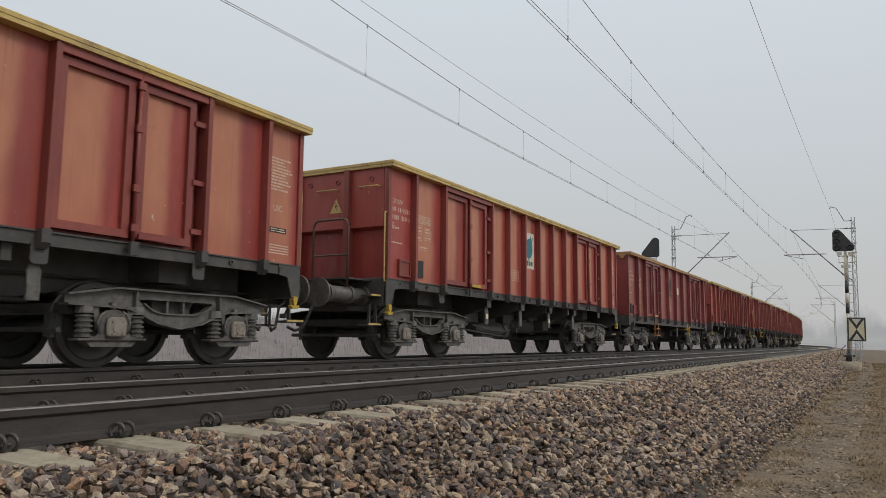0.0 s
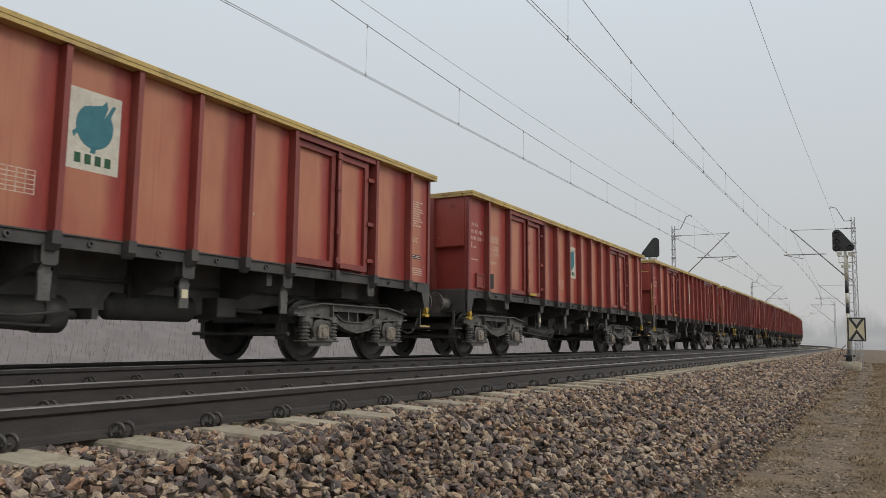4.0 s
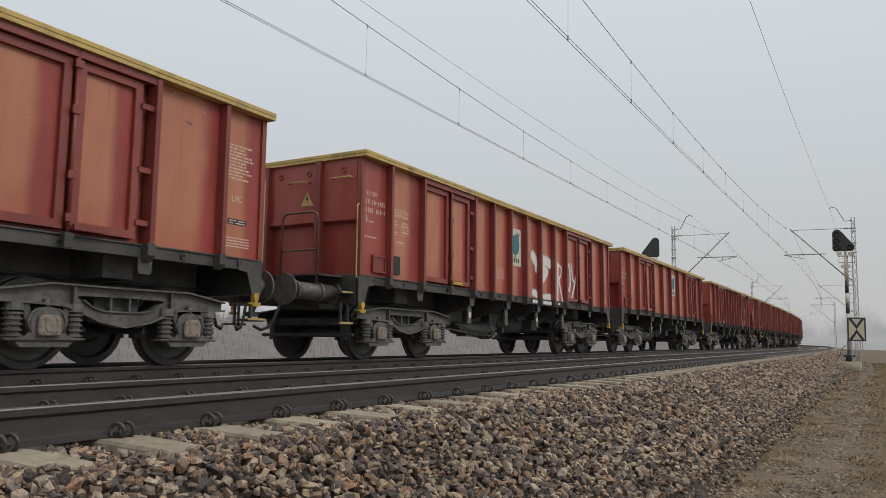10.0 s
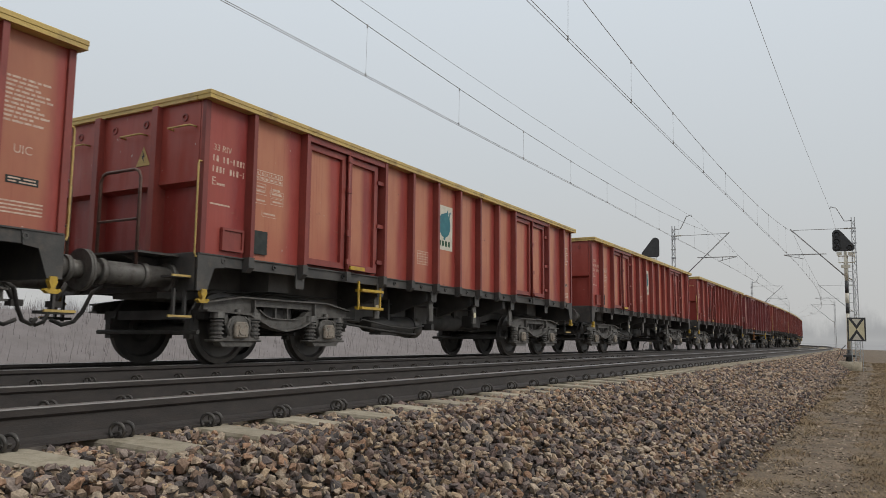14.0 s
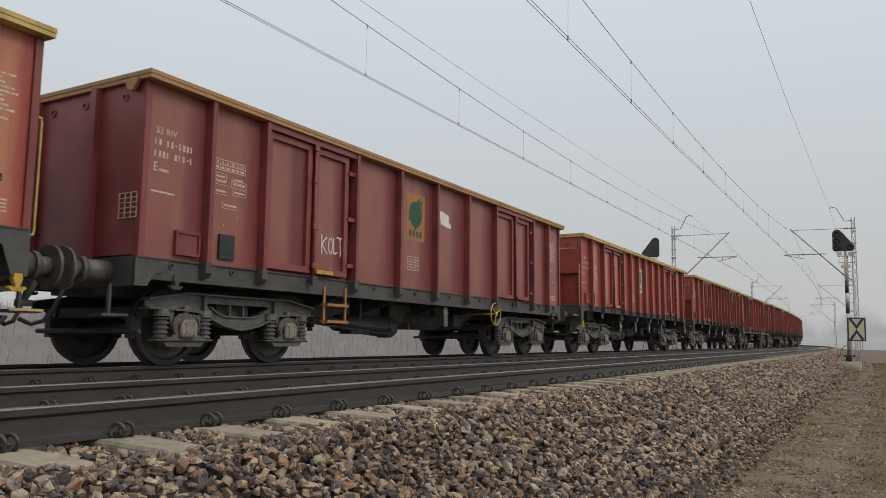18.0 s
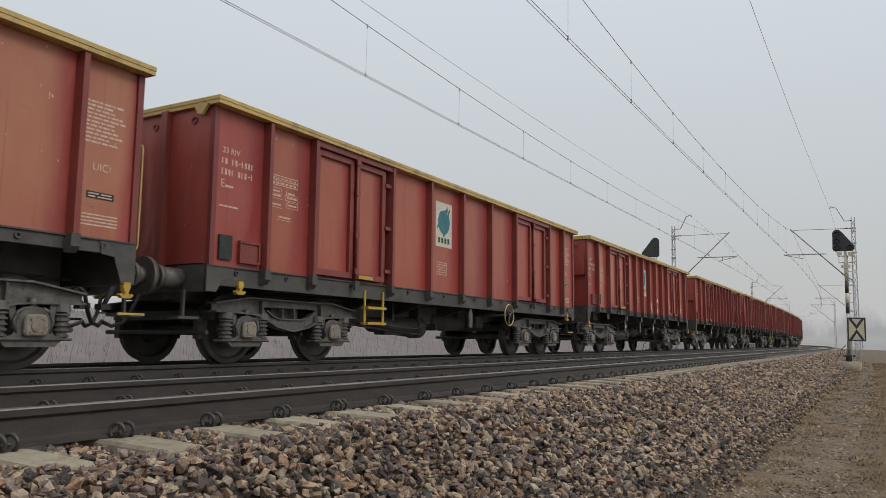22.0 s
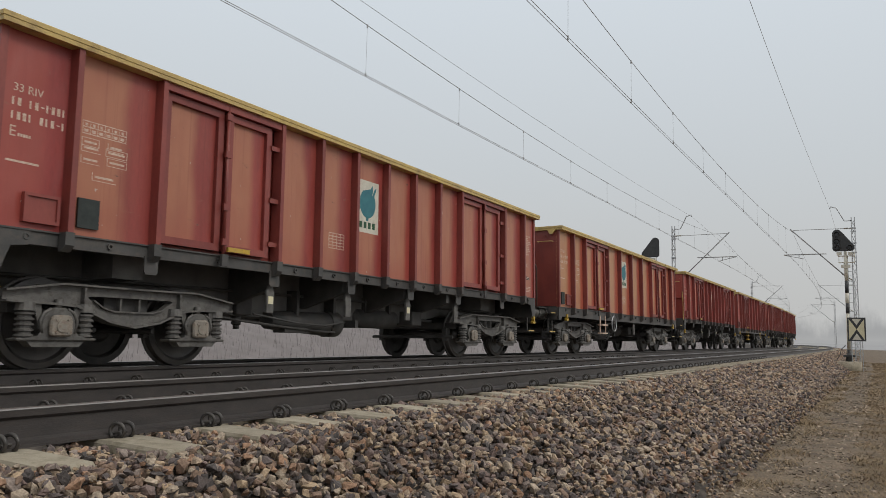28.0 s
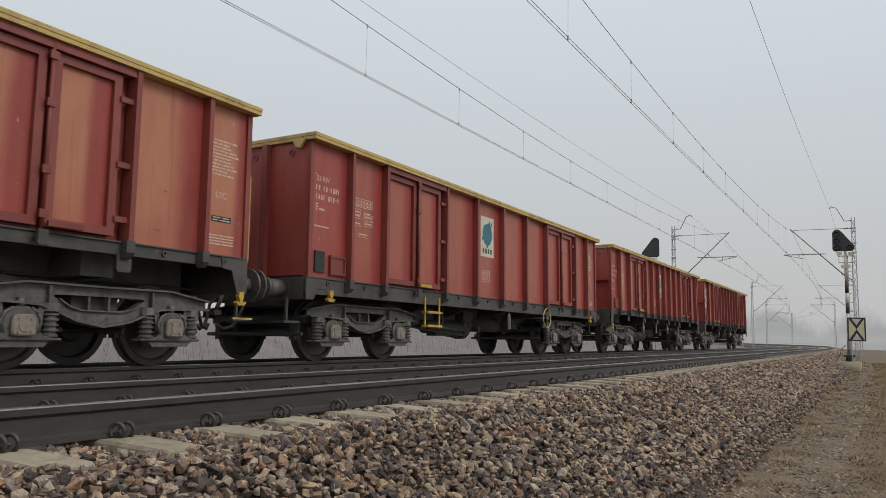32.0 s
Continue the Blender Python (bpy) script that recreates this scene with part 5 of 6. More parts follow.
        rod(bm, (hx, -1.44, 0.88), (hx, -0.6, 0.88), 0.022, 8)
        part("spoke", bm, BRIGHT_YELLOW if wheel_brake in (2, 5) else HAZED_STEEL, wheel)
    for xc in (-4.5, 4.5):
        bogie(w, xc, sets)
    marks(w, kind, rib_paint, lx if lx is not None else (-0.75 if kind == "A" else -0.92), board, card)
    return w


MIDS = (1.79, 16.57, 30.48, 44.29, 58.52, 72.63, 86.75, 100.6, 114.52, 128.32, 143.09, 156.96, 171.38, 185.71, 199.96, 214.33, 228.15, 242.36, 256.63, 270.28, 284.02, 298.26, 312.24, 326.22, 340.41, 354.54, 368.34, 382.4, 396.5)


def run(t):
    """How far the slowing train has come, in metres, after t seconds."""
    q = t / 16.0
    return 219.299 * q - 25.896 * q ** 2 + 0.934 * q ** 3 + 0.705 * q ** 4


# kind, ledge, rails, colours, cap, steps, hand wheel; one pattern of each sort, then copies
PATTERNS = {
    "plain": build_wagon("A", True, False, RED, RIB, YELLOW, False, 0),
    "steps": build_wagon("A", True, False, RED, RIB, YELLOW, True, 0),
    "railed": build_wagon("A", True, True, RED, RIB, YELLOW, False, 0, None, None, False, 0.62),
    "barred": build_wagon("A", True, True, RED, RIB, YELLOW, False, 0),
    "barred_steps": build_wagon("A", True, True, RED, RIB, YELLOW, True, 0),
    "railed_steps": build_wagon("A", True, True, RED, RIB, YELLOW, True, 0, None, None, False, 0.62),
    "plain_dull": build_wagon("A", True, False, RED_DULL, RIB, YELLOW, False, 0),
    "shifted": build_wagon("A", True, False, RED_DULL, RIB, YELLOW, False, 0, 0.04),
    "railed_card": build_wagon("A", True, True, RED_DULL, RIB, YELLOW, False, 0, None, None, True, 0.62),
    "plain_card": build_wagon("A", True, False, RED, RIB, YELLOW, False, 0, None, None, True),
    "wide_doors": build_wagon("C", True, False, RED, RIB, YELLOW, False, 0, 0.43),
    "maroon_bare": build_wagon("B", False, False, MAROON, MAROON_RIB, RUSTY_CAP, True, 5, None, MAROON),
    "maroon": build_wagon("B", False, False, MAROON, MAROON_RIB, RUSTY_CAP, True, 2, None, ORANGE_BOARD),
    "wide": build_wagon("B", False, False, BRIGHT_RED, RIB, YELLOW, True, 3),
    "wide_plain": build_wagon("B", False, False, BRIGHT_RED, RIB, YELLOW, True, 4),
    "ochre": build_wagon("B", False, True, OCHRE, RIB, YELLOW, True, 1, None, None, False, 0.62),
}
ORDER = ("plain", "railed", "maroon_bare", "plain", "barred_steps", "plain", "railed", "barred_steps", "steps", "plain", "railed", "wide_doors", "shifted", "railed_steps", "plain", "railed", "maroon", "barred", "railed_card", "wide", "plain", "plain_card", "plain", "plain_dull", "ochre", "barred", "wide_plain", "plain", "plain")
LABELS = {
    "plain": "weathered red open-top bogie wagon with a yellow rim",
    "steps": "weathered red open-top bogie wagon with yellow foot steps",
    "railed": "weathered red open-top wagon with a railed end platform",
    "railed_steps": "weathered red open-top wagon with handrails and yellow foot steps",
    "maroon": "dark maroon open-top bogie wagon with wide plain panels",
    "barred": "weathered red open-top wagon with grab bars and warning triangle",
    "barred_steps": "weathered red open-top wagon with grab bars and yellow steps",
    "plain_dull": "dull-red open-top bogie wagon with a yellow rim",
    "railed_card": "weathered red open-top wagon with handrails and a warning triangle",
    "plain_card": "weathered red open-top bogie wagon with dented end wall",
    "wide_doors": "weathered red open-top bogie wagon with broad middle panels",
    "maroon_bare": "dark maroon open-top bogie wagon with a faded leaf mark",
    "wide": "red open-top wagon with wide panels and a hand brake wheel",
    "shifted": "weathered red open-top bogie wagon with pale scrawls",
    "wide_plain": "red open-top wagon with wide panels and yellow steps",
    "ochre": "faded ochre-red open-top wagon with wide panels and brake wheel",
}
WAGONS = []
_used = set()
for n, (mid, sort) in enumerate(zip(MIDS, ORDER)):
    if sort in _used:
        w = copy_thing(PATTERNS[sort], along(mid, CENTRE_B))
    else:
        w = PATTERNS[sort]
        w.matrix_world = along(mid, CENTRE_B)
        _used.add(sort)
    w["label"] = LABELS[sort]
    WAGONS.append(w)



def scrawl(w, mat, label, strokes, depth=0.0, soft=0.3):
    """Spray paint on the side sheets: strokes, each a line of (x, z) points with a width, on a fine net that keeps how dense the paint lies; soft: overspray for each width."""
    y = -(W_PANEL + 0.003 + depth)
    legs = []
    for pts, wd in strokes:
        p = [Vector(q) for q in pts]
        line = []
        for i in range(len(p) - 1):
            a, b, c, d = p[max(i - 1, 0)], p[i], p[i + 1], p[min(i + 2, len(p) - 1)]
            for j in range(4):
                q = j / 4
                curve = 0.5 * (2 * b + (c - a) * q + (2 * a - 5 * b + 4 * c - d) * q * q + (3 * b - a - 3 * c + d) * q ** 3)
                line.append(b.lerp(c, q).lerp(curve, 0.7))
        line.append(p[-1])
        legs += [(q0, q1, wd) for q0, q1 in zip(line, line[1:])]
    wide = max(g[2] for g in legs)
    step = min(0.02, max(0.008, min(g[2] for g in legs) * 0.3))
    edge = wide * (0.5 + soft)
    xs = np.arange(min(min(g[0].x, g[1].x) for g in legs) - edge, max(max(g[0].x, g[1].x) for g in legs) + edge + step, step)
    zs = np.arange(min(min(g[0].y, g[1].y) for g in legs) - edge, max(max(g[0].y, g[1].y) for g in legs) + edge + step, step)
    X, Z = np.meshgrid(xs, zs)
    dense = np.zeros(X.shape)
    for q0, q1, wd in legs:
        dx, dz = q1.x - q0.x, q1.y - q0.y
        k = np.clip(((X - q0.x) * dx + (Z - q0.y) * dz) / max(1e-9, dx * dx + dz * dz), 0, 1)
        far = np.hypot(X - q0.x - k * dx, Z - q0.y - k * dz)
        dense = np.maximum(dense, np.clip((wd * (0.5 + 0.6 * soft) - far) / (wd * soft), 0, 1))
    verts, faces, index = [], [], {}

    def at(j, i):
        if (j, i) not in index:
            index[(j, i)] = len(verts)
            verts.append((X[j, i], y, Z[j, i]))
            shade.append(dense[j, i])
        return index[(j, i)]
    shade = []
    for j in range(len(zs) - 1):
        for i in range(len(xs) - 1):
            if dense[j:j + 2, i:i + 2].max() > 0.02:
                faces.append((at(j, i), at(j, i + 1), at(j + 1, i + 1), at(j + 1, i)))
    me = bpy.data.meshes.new("spray_paint")
    me.from_pydata(verts, [], faces)
    layer = me.uv_layers.new(name="density")
    for corner in me.loops:
        layer.data[corner.index].uv = (shade[corner.vertex_index], 0.0)
    me.materials.append(mat)
    ob = new("spray_paint", me)
    ob.parent = w
    tagged(ob, label)


def ring(cx, cz, rx, rz, turn=0.0, n=14):
    return [(cx + rx * math.cos(turn + i * math.tau / n), cz + rz * math.sin(turn + i * math.tau / n)) for i in range(n + 1)]


def tag(x, z):
    """A small three-line tag: a loop over a row of quick strokes and two figures."""
    rows = [[(0.02, 0.62), (0.0, 0.54), (0.08, 0.52), (0.05, 0.36)], [(0.1, 0.6), (0.04, 0.5)], [(0.1, 0.3), (0.17, 0.58), (0.25, 0.27)], [(0.12, 0.41), (0.24, 0.39)], [(0.25, 0.28), (0.29, 0.57), (0.34, 0.36), (0.41, 0.57), (0.43, 0.27)], [(0.44, 0.4), (0.53, 0.45), (0.5, 0.53), (0.45, 0.42), (0.48, 0.27), (0.58, 0.3)], [(0.62, 0.25), (0.63, 0.23)], [(0.12, 0.18), (0.18, 0.23), (0.23, 0.17), (0.1, 0.0), (0.28, 0.0)], [(0.35, 0.22), (0.35, 0.0)], [(0.43, 0.01), (0.44, 0.0)]]
    return [(ring(x + 0.3, z + 0.74, 0.06, 0.09), 0.032)] + [([(x + a, z + b) for a, b in p], 0.036 + 0.004 * (n % 3)) for n, p in enumerate(rows)]


# wagon by wagon, in the order of the train
scrawl(WAGONS[2], YELLOW_SCRAWL, "faded yellow scrawl", [([(-5.18, 1.62 - 0.14 * j), (-5.1, 1.74 - 0.14 * j), (-5.02, 1.62 - 0.14 * j), (-4.9, 1.73 - 0.14 * j), (-4.82, 1.63 - 0.14 * j), (-4.7, 1.72 - 0.14 * j), (-4.62, 1.62 - 0.14 * j)], 0.012) for j in range(3)])
bm = B()
bx(bm, 0.42, 0.80, -(W_PANEL + 0.006), -(W_PANEL - 0.004), 2.24, 2.51)
part("notice_plate", bm, CREAM, WAGONS[2], "dirty cream paper notice")
scrawl(WAGONS[9], PATCH, "grey primer patch", [([(-2.16, 1.48), (-2.14, 2.1), (-2.10, 2.5)], 0.24), ([(-1.93, 1.48), (-1.92, 2.3), (-1.90, 2.65)], 0.2)])
scrawl(WAGONS[10], SCRAWL, "white sprayed blots", [([(0.55, 2.31), (0.64, 2.24), (0.74, 2.18)], 0.24), ([(0.70, 2.12), (0.73, 1.98)], 0.1), ([(0.56, 1.45), (0.68, 1.45), (0.78, 1.4)], 0.16)], 0.0, 0.5)
scrawl(WAGONS[10], SCRAWL, "white sprayed letter", [([(0.96, 2.26), (1.2, 2.28), (1.44, 2.26), (1.60, 2.22)], 0.24), ([(0.98, 2.1), (1.2, 2.06), (1.40, 2.0), (1.22, 1.86), (1.0, 1.72)], 0.2), ([(0.96, 1.70), (0.94, 1.5), (0.95, 1.3)], 0.13), ([(0.94, 1.32), (1.2, 1.35), (1.60, 1.38)], 0.2)], 0.0, 0.32)
scrawl(WAGONS[10], SCRAWL, "white sprayed letters", [([(1.86, 2.38), (1.84, 2.05), (1.80, 1.75), (1.83, 1.36)], 0.1), ([(1.84, 1.46), (1.94, 1.62), (2.01, 1.72)], 0.06), ([(2.16, 2.26), (2.14, 1.9), (2.13, 1.6), (2.11, 1.32)], 0.11), ([(2.20, 2.24), (2.40, 2.18), (2.34, 1.98), (2.18, 1.88)], 0.07), ([(2.22, 1.86), (2.34, 1.62), (2.46, 1.36)], 0.085)])
scrawl(WAGONS[10], SCRAWL, "white sprayed letters", [(ring(2.90, 1.98, 0.11, 0.34), 0.09), ([(3.10, 2.34), (3.17, 2.05), (3.24, 1.90)], 0.08), ([(3.62, 2.38), (3.42, 1.98), (3.24, 1.66), (3.12, 1.45)], 0.1)], 0.012)
scrawl(WAGONS[10], SCRAWL, "white overspray on the sill", [([(0.5, 1.25), (0.6, 1.25), (0.72, 1.25)], 0.07), ([(0.97, 1.25), (1.3, 1.25), (1.62, 1.25)], 0.075), ([(1.78, 1.26), (1.92, 1.26)], 0.04), ([(2.08, 1.26), (2.2, 1.26)], 0.04)], 0.028, 0.5)
scrawl(WAGONS[12], SCRAWL, "white sprayed scrawl", [([(1.5, 2.16), (1.24, 2.18), (1.3, 2.1), (1.56, 1.86), (1.36, 1.66), (1.18, 1.5), (1.3, 1.48), (1.56, 1.52)], 0.075), ([(2.06, 2.29), (2.04, 1.9), (2.03, 1.53), (2.2, 1.52), (2.38, 1.55)], 0.07)])
scrawl(WAGONS[12], SCRAWL, "white sprayed scrawl", [([(2.84, 2.25), (2.84, 1.85), (2.83, 1.47)], 0.07), ([(2.92, 2.24), (3.18, 2.18)], 0.07), ([(3.05, 1.82), (3.2, 1.52)], 0.07), ([(3.75, 2.25), (3.62, 2.0), (3.66, 1.6), (3.72, 1.5)], 0.07), ([(3.95, 2.3), (4.15, 2.3), (4.26, 2.0), (4.16, 1.7), (3.9, 1.5)], 0.07)], 0.05)
scrawl(WAGONS[12], SCRAWL, "white sprayed scrawl", [([(4.62, 2.28), (4.72, 2.1), (4.8, 1.95)], 0.07), ([(5.1, 2.3), (4.9, 2.0), (4.66, 1.6)], 0.07)])
scrawl(WAGONS[15], SCRAWL, "white sprayed tag", tag(-5.40, 1.3) + tag(-0.70, 1.25) + tag(0.96, 1.27))
scrawl(WAGONS[15], SCRAWL, "white sprayed tag", tag(2.76, 1.36), 0.002)
scrawl(WAGONS[15], BLACK_SCRAWL, "black sprayed scrawl", [([(-3.98, 2.03), (-4.24, 2.06), (-4.05, 1.84), (-4.27, 1.60), (-3.95, 1.61)], 0.045), ([(-3.84, 2.0), (-3.86, 1.60), (-3.74, 1.62)], 0.045), ([(-3.69, 2.0), (-3.71, 1.52)], 0.055), (ring(-3.26, 1.77, 0.085, 0.2), 0.042), ([(-3.17, 1.95), (-3.06, 1.76)], 0.045), ([(-2.88, 1.96), (-3.06, 1.74), (-3.14, 1.55)], 0.05), ([(-2.96, 1.62), (-2.955, 1.60)], 0.04)], 0.002)
scrawl(WAGONS[15], BLACK_SCRAWL, "black sprayed scrawl", [([(-3.66, 1.99), (-3.59, 1.93), (-3.60, 1.84), (-3.66, 1.80)], 0.03), ([(-3.65, 1.78), (-3.60, 1.60)], 0.03)], 0.05)
scrawl(WAGONS[16], SCRAWL, "thin white sprayed letters", [([(-3.2, 1.82), (-3.19, 1.55)], 0.022), ([(-3.08, 1.8), (-3.18, 1.69), (-3.07, 1.56)], 0.02), (ring(-2.99, 1.68, 0.045, 0.11), 0.018), ([(-2.92, 1.8), (-2.91, 1.58), (-2.84, 1.6)], 0.02), ([(-2.84, 1.82), (-2.70, 1.81)], 0.02), ([(-2.77, 1.81), (-2.75, 1.55)], 0.02)], 0.005)
bm = B()
for i in range(6):
    bx(bm, -LEN - 0.012, -LEN + 0.004, -1.30, -1.00, 1.62 + i * 0.055, 1.630 + i * 0.055)
for i in range(4):
    bx(bm, -LEN - 0.012, -LEN + 0.004, -1.30 + i * 0.097, -1.29 + i * 0.097, 1.62, 1.905)
tagged(part("inspection_grid", bm, MARK, WAGONS[16]), kind="stuff")
scrawl(WAGONS[16], SCRAWL, "scuffed white patch", [([(0.28, 2.62), (0.5, 2.58)], 0.16), ([(0.3, 2.5), (0.6, 2.46)], 0.1)])
scrawl(WAGONS[20], SCRAWL, "white sprayed letters", [([(-0.78, 1.95), (-0.2, 1.96)], 0.1), ([(-0.5, 1.92), (-0.45, 1.55)], 0.09), ([(0.1, 1.42), (0.32, 1.95), (0.62, 1.42)], 0.07), ([(0.2, 1.66), (0.5, 1.65)], 0.06), ([(0.98, 1.95), (1.02, 1.38), (1.4, 1.45), (1.1, 1.7), (1.42, 1.85)], 0.11), ([(2.05, 1.75), (1.75, 1.7), (1.78, 1.55), (2.12, 1.52), (2.05, 1.36), (1.78, 1.36)], 0.07)])
scrawl(WAGONS[20], SCRAWL, "white sprayed letters", [([(3.05, 1.95), (3.12, 1.62)], 0.06), ([(3.0, 1.5), (3.08, 1.45)], 0.07)], 0.02)
scrawl(WAGONS[20], SCRAWL, "white sprayed tag", [([(4.75, 1.75), (4.8, 1.48), (4.92, 1.72)], 0.04), (ring(5.15, 1.6, 0.08, 0.1), 0.04), ([(4.98, 1.75), (4.98, 1.5)], 0.04), ([(4.9, 1.78), (5.1, 1.8)], 0.04)])
scrawl(WAGONS[28], SCRAWL, "white sprayed scrawl", [([(-6.15, 2.9), (-6.1, 2.35)], 0.08), ([(-5.75, 2.85), (-6.08, 2.6), (-5.72, 2.3)], 0.08), ([(-6.2, 2.15), (-5.95, 2.2), (-6.05, 2.0), (-5.7, 2.1)], 0.07)])

# ======================= masts, wires, signals =======================
def insulator(bm, p0, p1, r=0.055):
    p0, p1 = Vector(p0), Vector(p1)
    for i in range(5):
        a = p0.lerp(p1, (i + 0.15) / 5)
        rod(bm, a, p0.lerp(p1, (i + 0.65) / 5), r, 10, r * 0.6)
    rod(bm, p0, p1, r * 0.45, 8)
    return bm


def build_mast(s, u, side, reach):
    """A lattice mast with its cantilever. side 1: the arm reaches to the left of the line, -1: to the right; reach: metres to the wire."""
    m = along(s, u, 0.0, canted=False)
    mast = thing("catenary_mast", m, "slim grey lattice steel mast carrying a wire cantilever", "catenary mast", "masts along the line")
    foot = -1.2
    top = 7.85
    for y in (-1, 1):
        bm = B()
        prism(bm, [(y * 0.135 - 0.022, foot), (y * 0.135 + 0.022, foot), (y * 0.085 + 0.022, top), (y * 0.085 - 0.022, top)], -0.06, 0.06, "x")
        part("leg", bm, GALV, mast)
    for face in (-0.05, 0.05):
        for i in range(18):
            z0 = foot + 0.3 + i * 0.48
            wd0 = 0.135 - 0.05 * (z0 - foot) / (top - foot)
            wd1 = 0.135 - 0.05 * (z0 + 0.48 - foot) / (top - foot)
            sg = 1 if (i % 2) == (face > 0) else -1
            bm = B()
            rod(bm, (face, -sg * wd0, z0), (face, sg * wd1, z0 + 0.48), 0.012, 5)
            part("lattice_bar", bm, GALV, mast)
    for z in (7.2, 5.75, 7.0, 6.3):
        bm = B()
        bx(bm, -0.08, 0.08, -0.14, 0.14, z - 0.04, z + 0.04)
        part("clamp", bm, GALV, mast)
    r = side * reach
    # arms past 60 m take the paler GALV: distance haze put into their colour
    bm = B()
    rod(bm, (0, side * 0.45, 7.2), (0, r, 7.22), 0.016, 6)
    part("top_stay", bm, WIRE if s < 60 else GALV, mast)
    bm = B()
    rod(bm, (0, side * 0.5, 4.36), (0, r + side * 0.15, 7.3), 0.035, 8)
    part("cantilever_tube", bm, WIRE if s < 60 else GALV, mast)
    bm = B()
    rod(bm, (0, side * (reach * 0.45), 5.72), (0, r + side * 0.55, 5.72), 0.03, 8)
    part("registration_tube", bm, WIRE if s < 60 else GALV, mast)
    bm = B()
    rod(bm, (0, r + side * 0.5, 5.70), (0, r - side * 0.55, 5.45), 0.018, 6)
    rod(bm, (0, r - side * 0.3, 5.70), (0, r - side * 0.3, 5.50), 0.02, 6)
    part("steady_arm", bm, WIRE if s < 60 else GALV, mast)
    for z, z2 in ((7.2, 7.2), (4.1, 4.36)):
        bm = B()
        insulator(bm, (0, side * 0.1, z), (0, side * 0.5, z2))
        part("insulator", bm, CONCRETE, mast, "ribbed pale insulator")
    bm = B()
    pipe(bm, [(0, side * 0.05, 7.65), (0, side * 0.45, 7.65), (0, side * 0.85, 8.45), (0, side * 1.15, 8.55), (0, side * 1.2, 8.42)], 0.03, 6)
    part("earth_wire_bracket", bm, GALV, mast)
    bm = B()
    bx(bm, -0.4, 0.4, -0.4, 0.4, -1.5, -0.95)
    bev(bm, 0.03)
    part("footing", bm, CONCRETE, mast, "grey concrete footing")
    return mast


MASTS = ((50.5, -2.45, 1, 3.25), (100.0, -2.45, 1, 3.6), (149.0, -3.4, 1, 3.6), (198.0, -3.2, 1, 3.6), (50.5, 7.98, -1, 3.35), (100.0, 8.62, -1, 3.4), (149.0, 7.6, -1, 3.4), (198.0, 7.8, -1, 3.4))
for q in MASTS:
    build_mast(*q)


def wire_height(s):
    """The carrying wire sags between masts that stand 50 m apart."""
    q = ((s - 0.5) / 50.0) % 1.0
    return 6.17 + 0.95 * (2 * q - 1) ** 2


def build_wires(name, u_of, label):
    line = thing(name, Matrix.Identity(4), label, "overhead wire", "overhead wires")
    for off in (-0.03, 0.03):
        bm = B()
        pipe(bm, [flat(s, u_of(s) + off, 5.42) for s in np.arange(-48, 240, 4.0)], 0.0055)
        part("contact_wire", bm, WIRE, line)
    bm = B()
    pipe(bm, [flat(s, u_of(s), wire_height(s)) for s in np.arange(-48, 240, 2.0)], 0.007)
    part("carrying_wire", bm, WIRE, line)
    for span in range(-1, 4):
        for i in range(12):
            s = span * 50.0 + 4.1 + 3.85 * i
            if s < -30 or s > 150:
                continue
            bm = B()
            rod(bm, flat(s, u_of(s), 5.40), flat(s, u_of(s), wire_height(s)), 0.003, 5)
            rod(bm, flat(s, u_of(s), 5.40), flat(s, u_of(s), 5.48), 0.014, 6)
            rod(bm, flat(s, u_of(s), wire_height(s) - 0.05), flat(s, u_of(s), wire_height(s) + 0.02), 0.013, 6)
            part("dropper", bm, WIRE, line)


build_wires("overhead_line_near", lambda s: float(np.interp(s, (-48, 0.5, 50.5, 100, 149, 198, 240), (0.6, 0.92, 0.82, 1.1, 0.3, 0.5, 0.5))), "twin contact wire hung from a carrying wire by thin droppers")
build_wires("overhead_line_far", lambda s: float(np.interp(s, (-48, 0.5, 50.5, 100, 149, 198, 240), (4.8, 5.1, 5.05, 5.3, 4.3, 4.5, 4.5))), "twin contact wire above the train hung by thin droppers")
for us, z in (((-1.25, -1.25, -1.25, -1.25, -2.2, -2.0), 8.45), ((6.8, 6.8, 6.8, 7.42, 6.4, 6.6), 8.45)):
    bm = B()
    pipe(bm, [flat(s, float(np.interp(s, (-48, 0.5, 50.5, 100, 149, 198), us)), z - 0.35 * (1 - (2 * (((s - 0.5) / 50.0) % 1.0) - 1) ** 2)) for s in np.arange(-48, 198.5, 3.0)], 0.0055)
    ob = new("earth_wire", mesh_of("earth_wire", bm, WIRE))
    tagged(ob, "single thin steel earth wire along the mast tops", "overhead wire", "overhead wires")


def signal_outline(n=7):
    """A rounded three-cornered board: tall at one side, sloping to a low shoulder at the other; (y, z)."""
    pts = []
    for cy, cz, r, a0, a1 in ((0.27, 1.0, 0.23, 0, 140), (-0.36, 0.24, 0.2, -215 + 360 - 360, -90), (0.34, 0.2, 0.17, -90, 0)):
        for i in range(n + 1):
            a = radians(a0 + (a1 - a0) * i / n)
            pts.append((cy + r * math.cos(a), cz + r * math.sin(a)))
    return pts


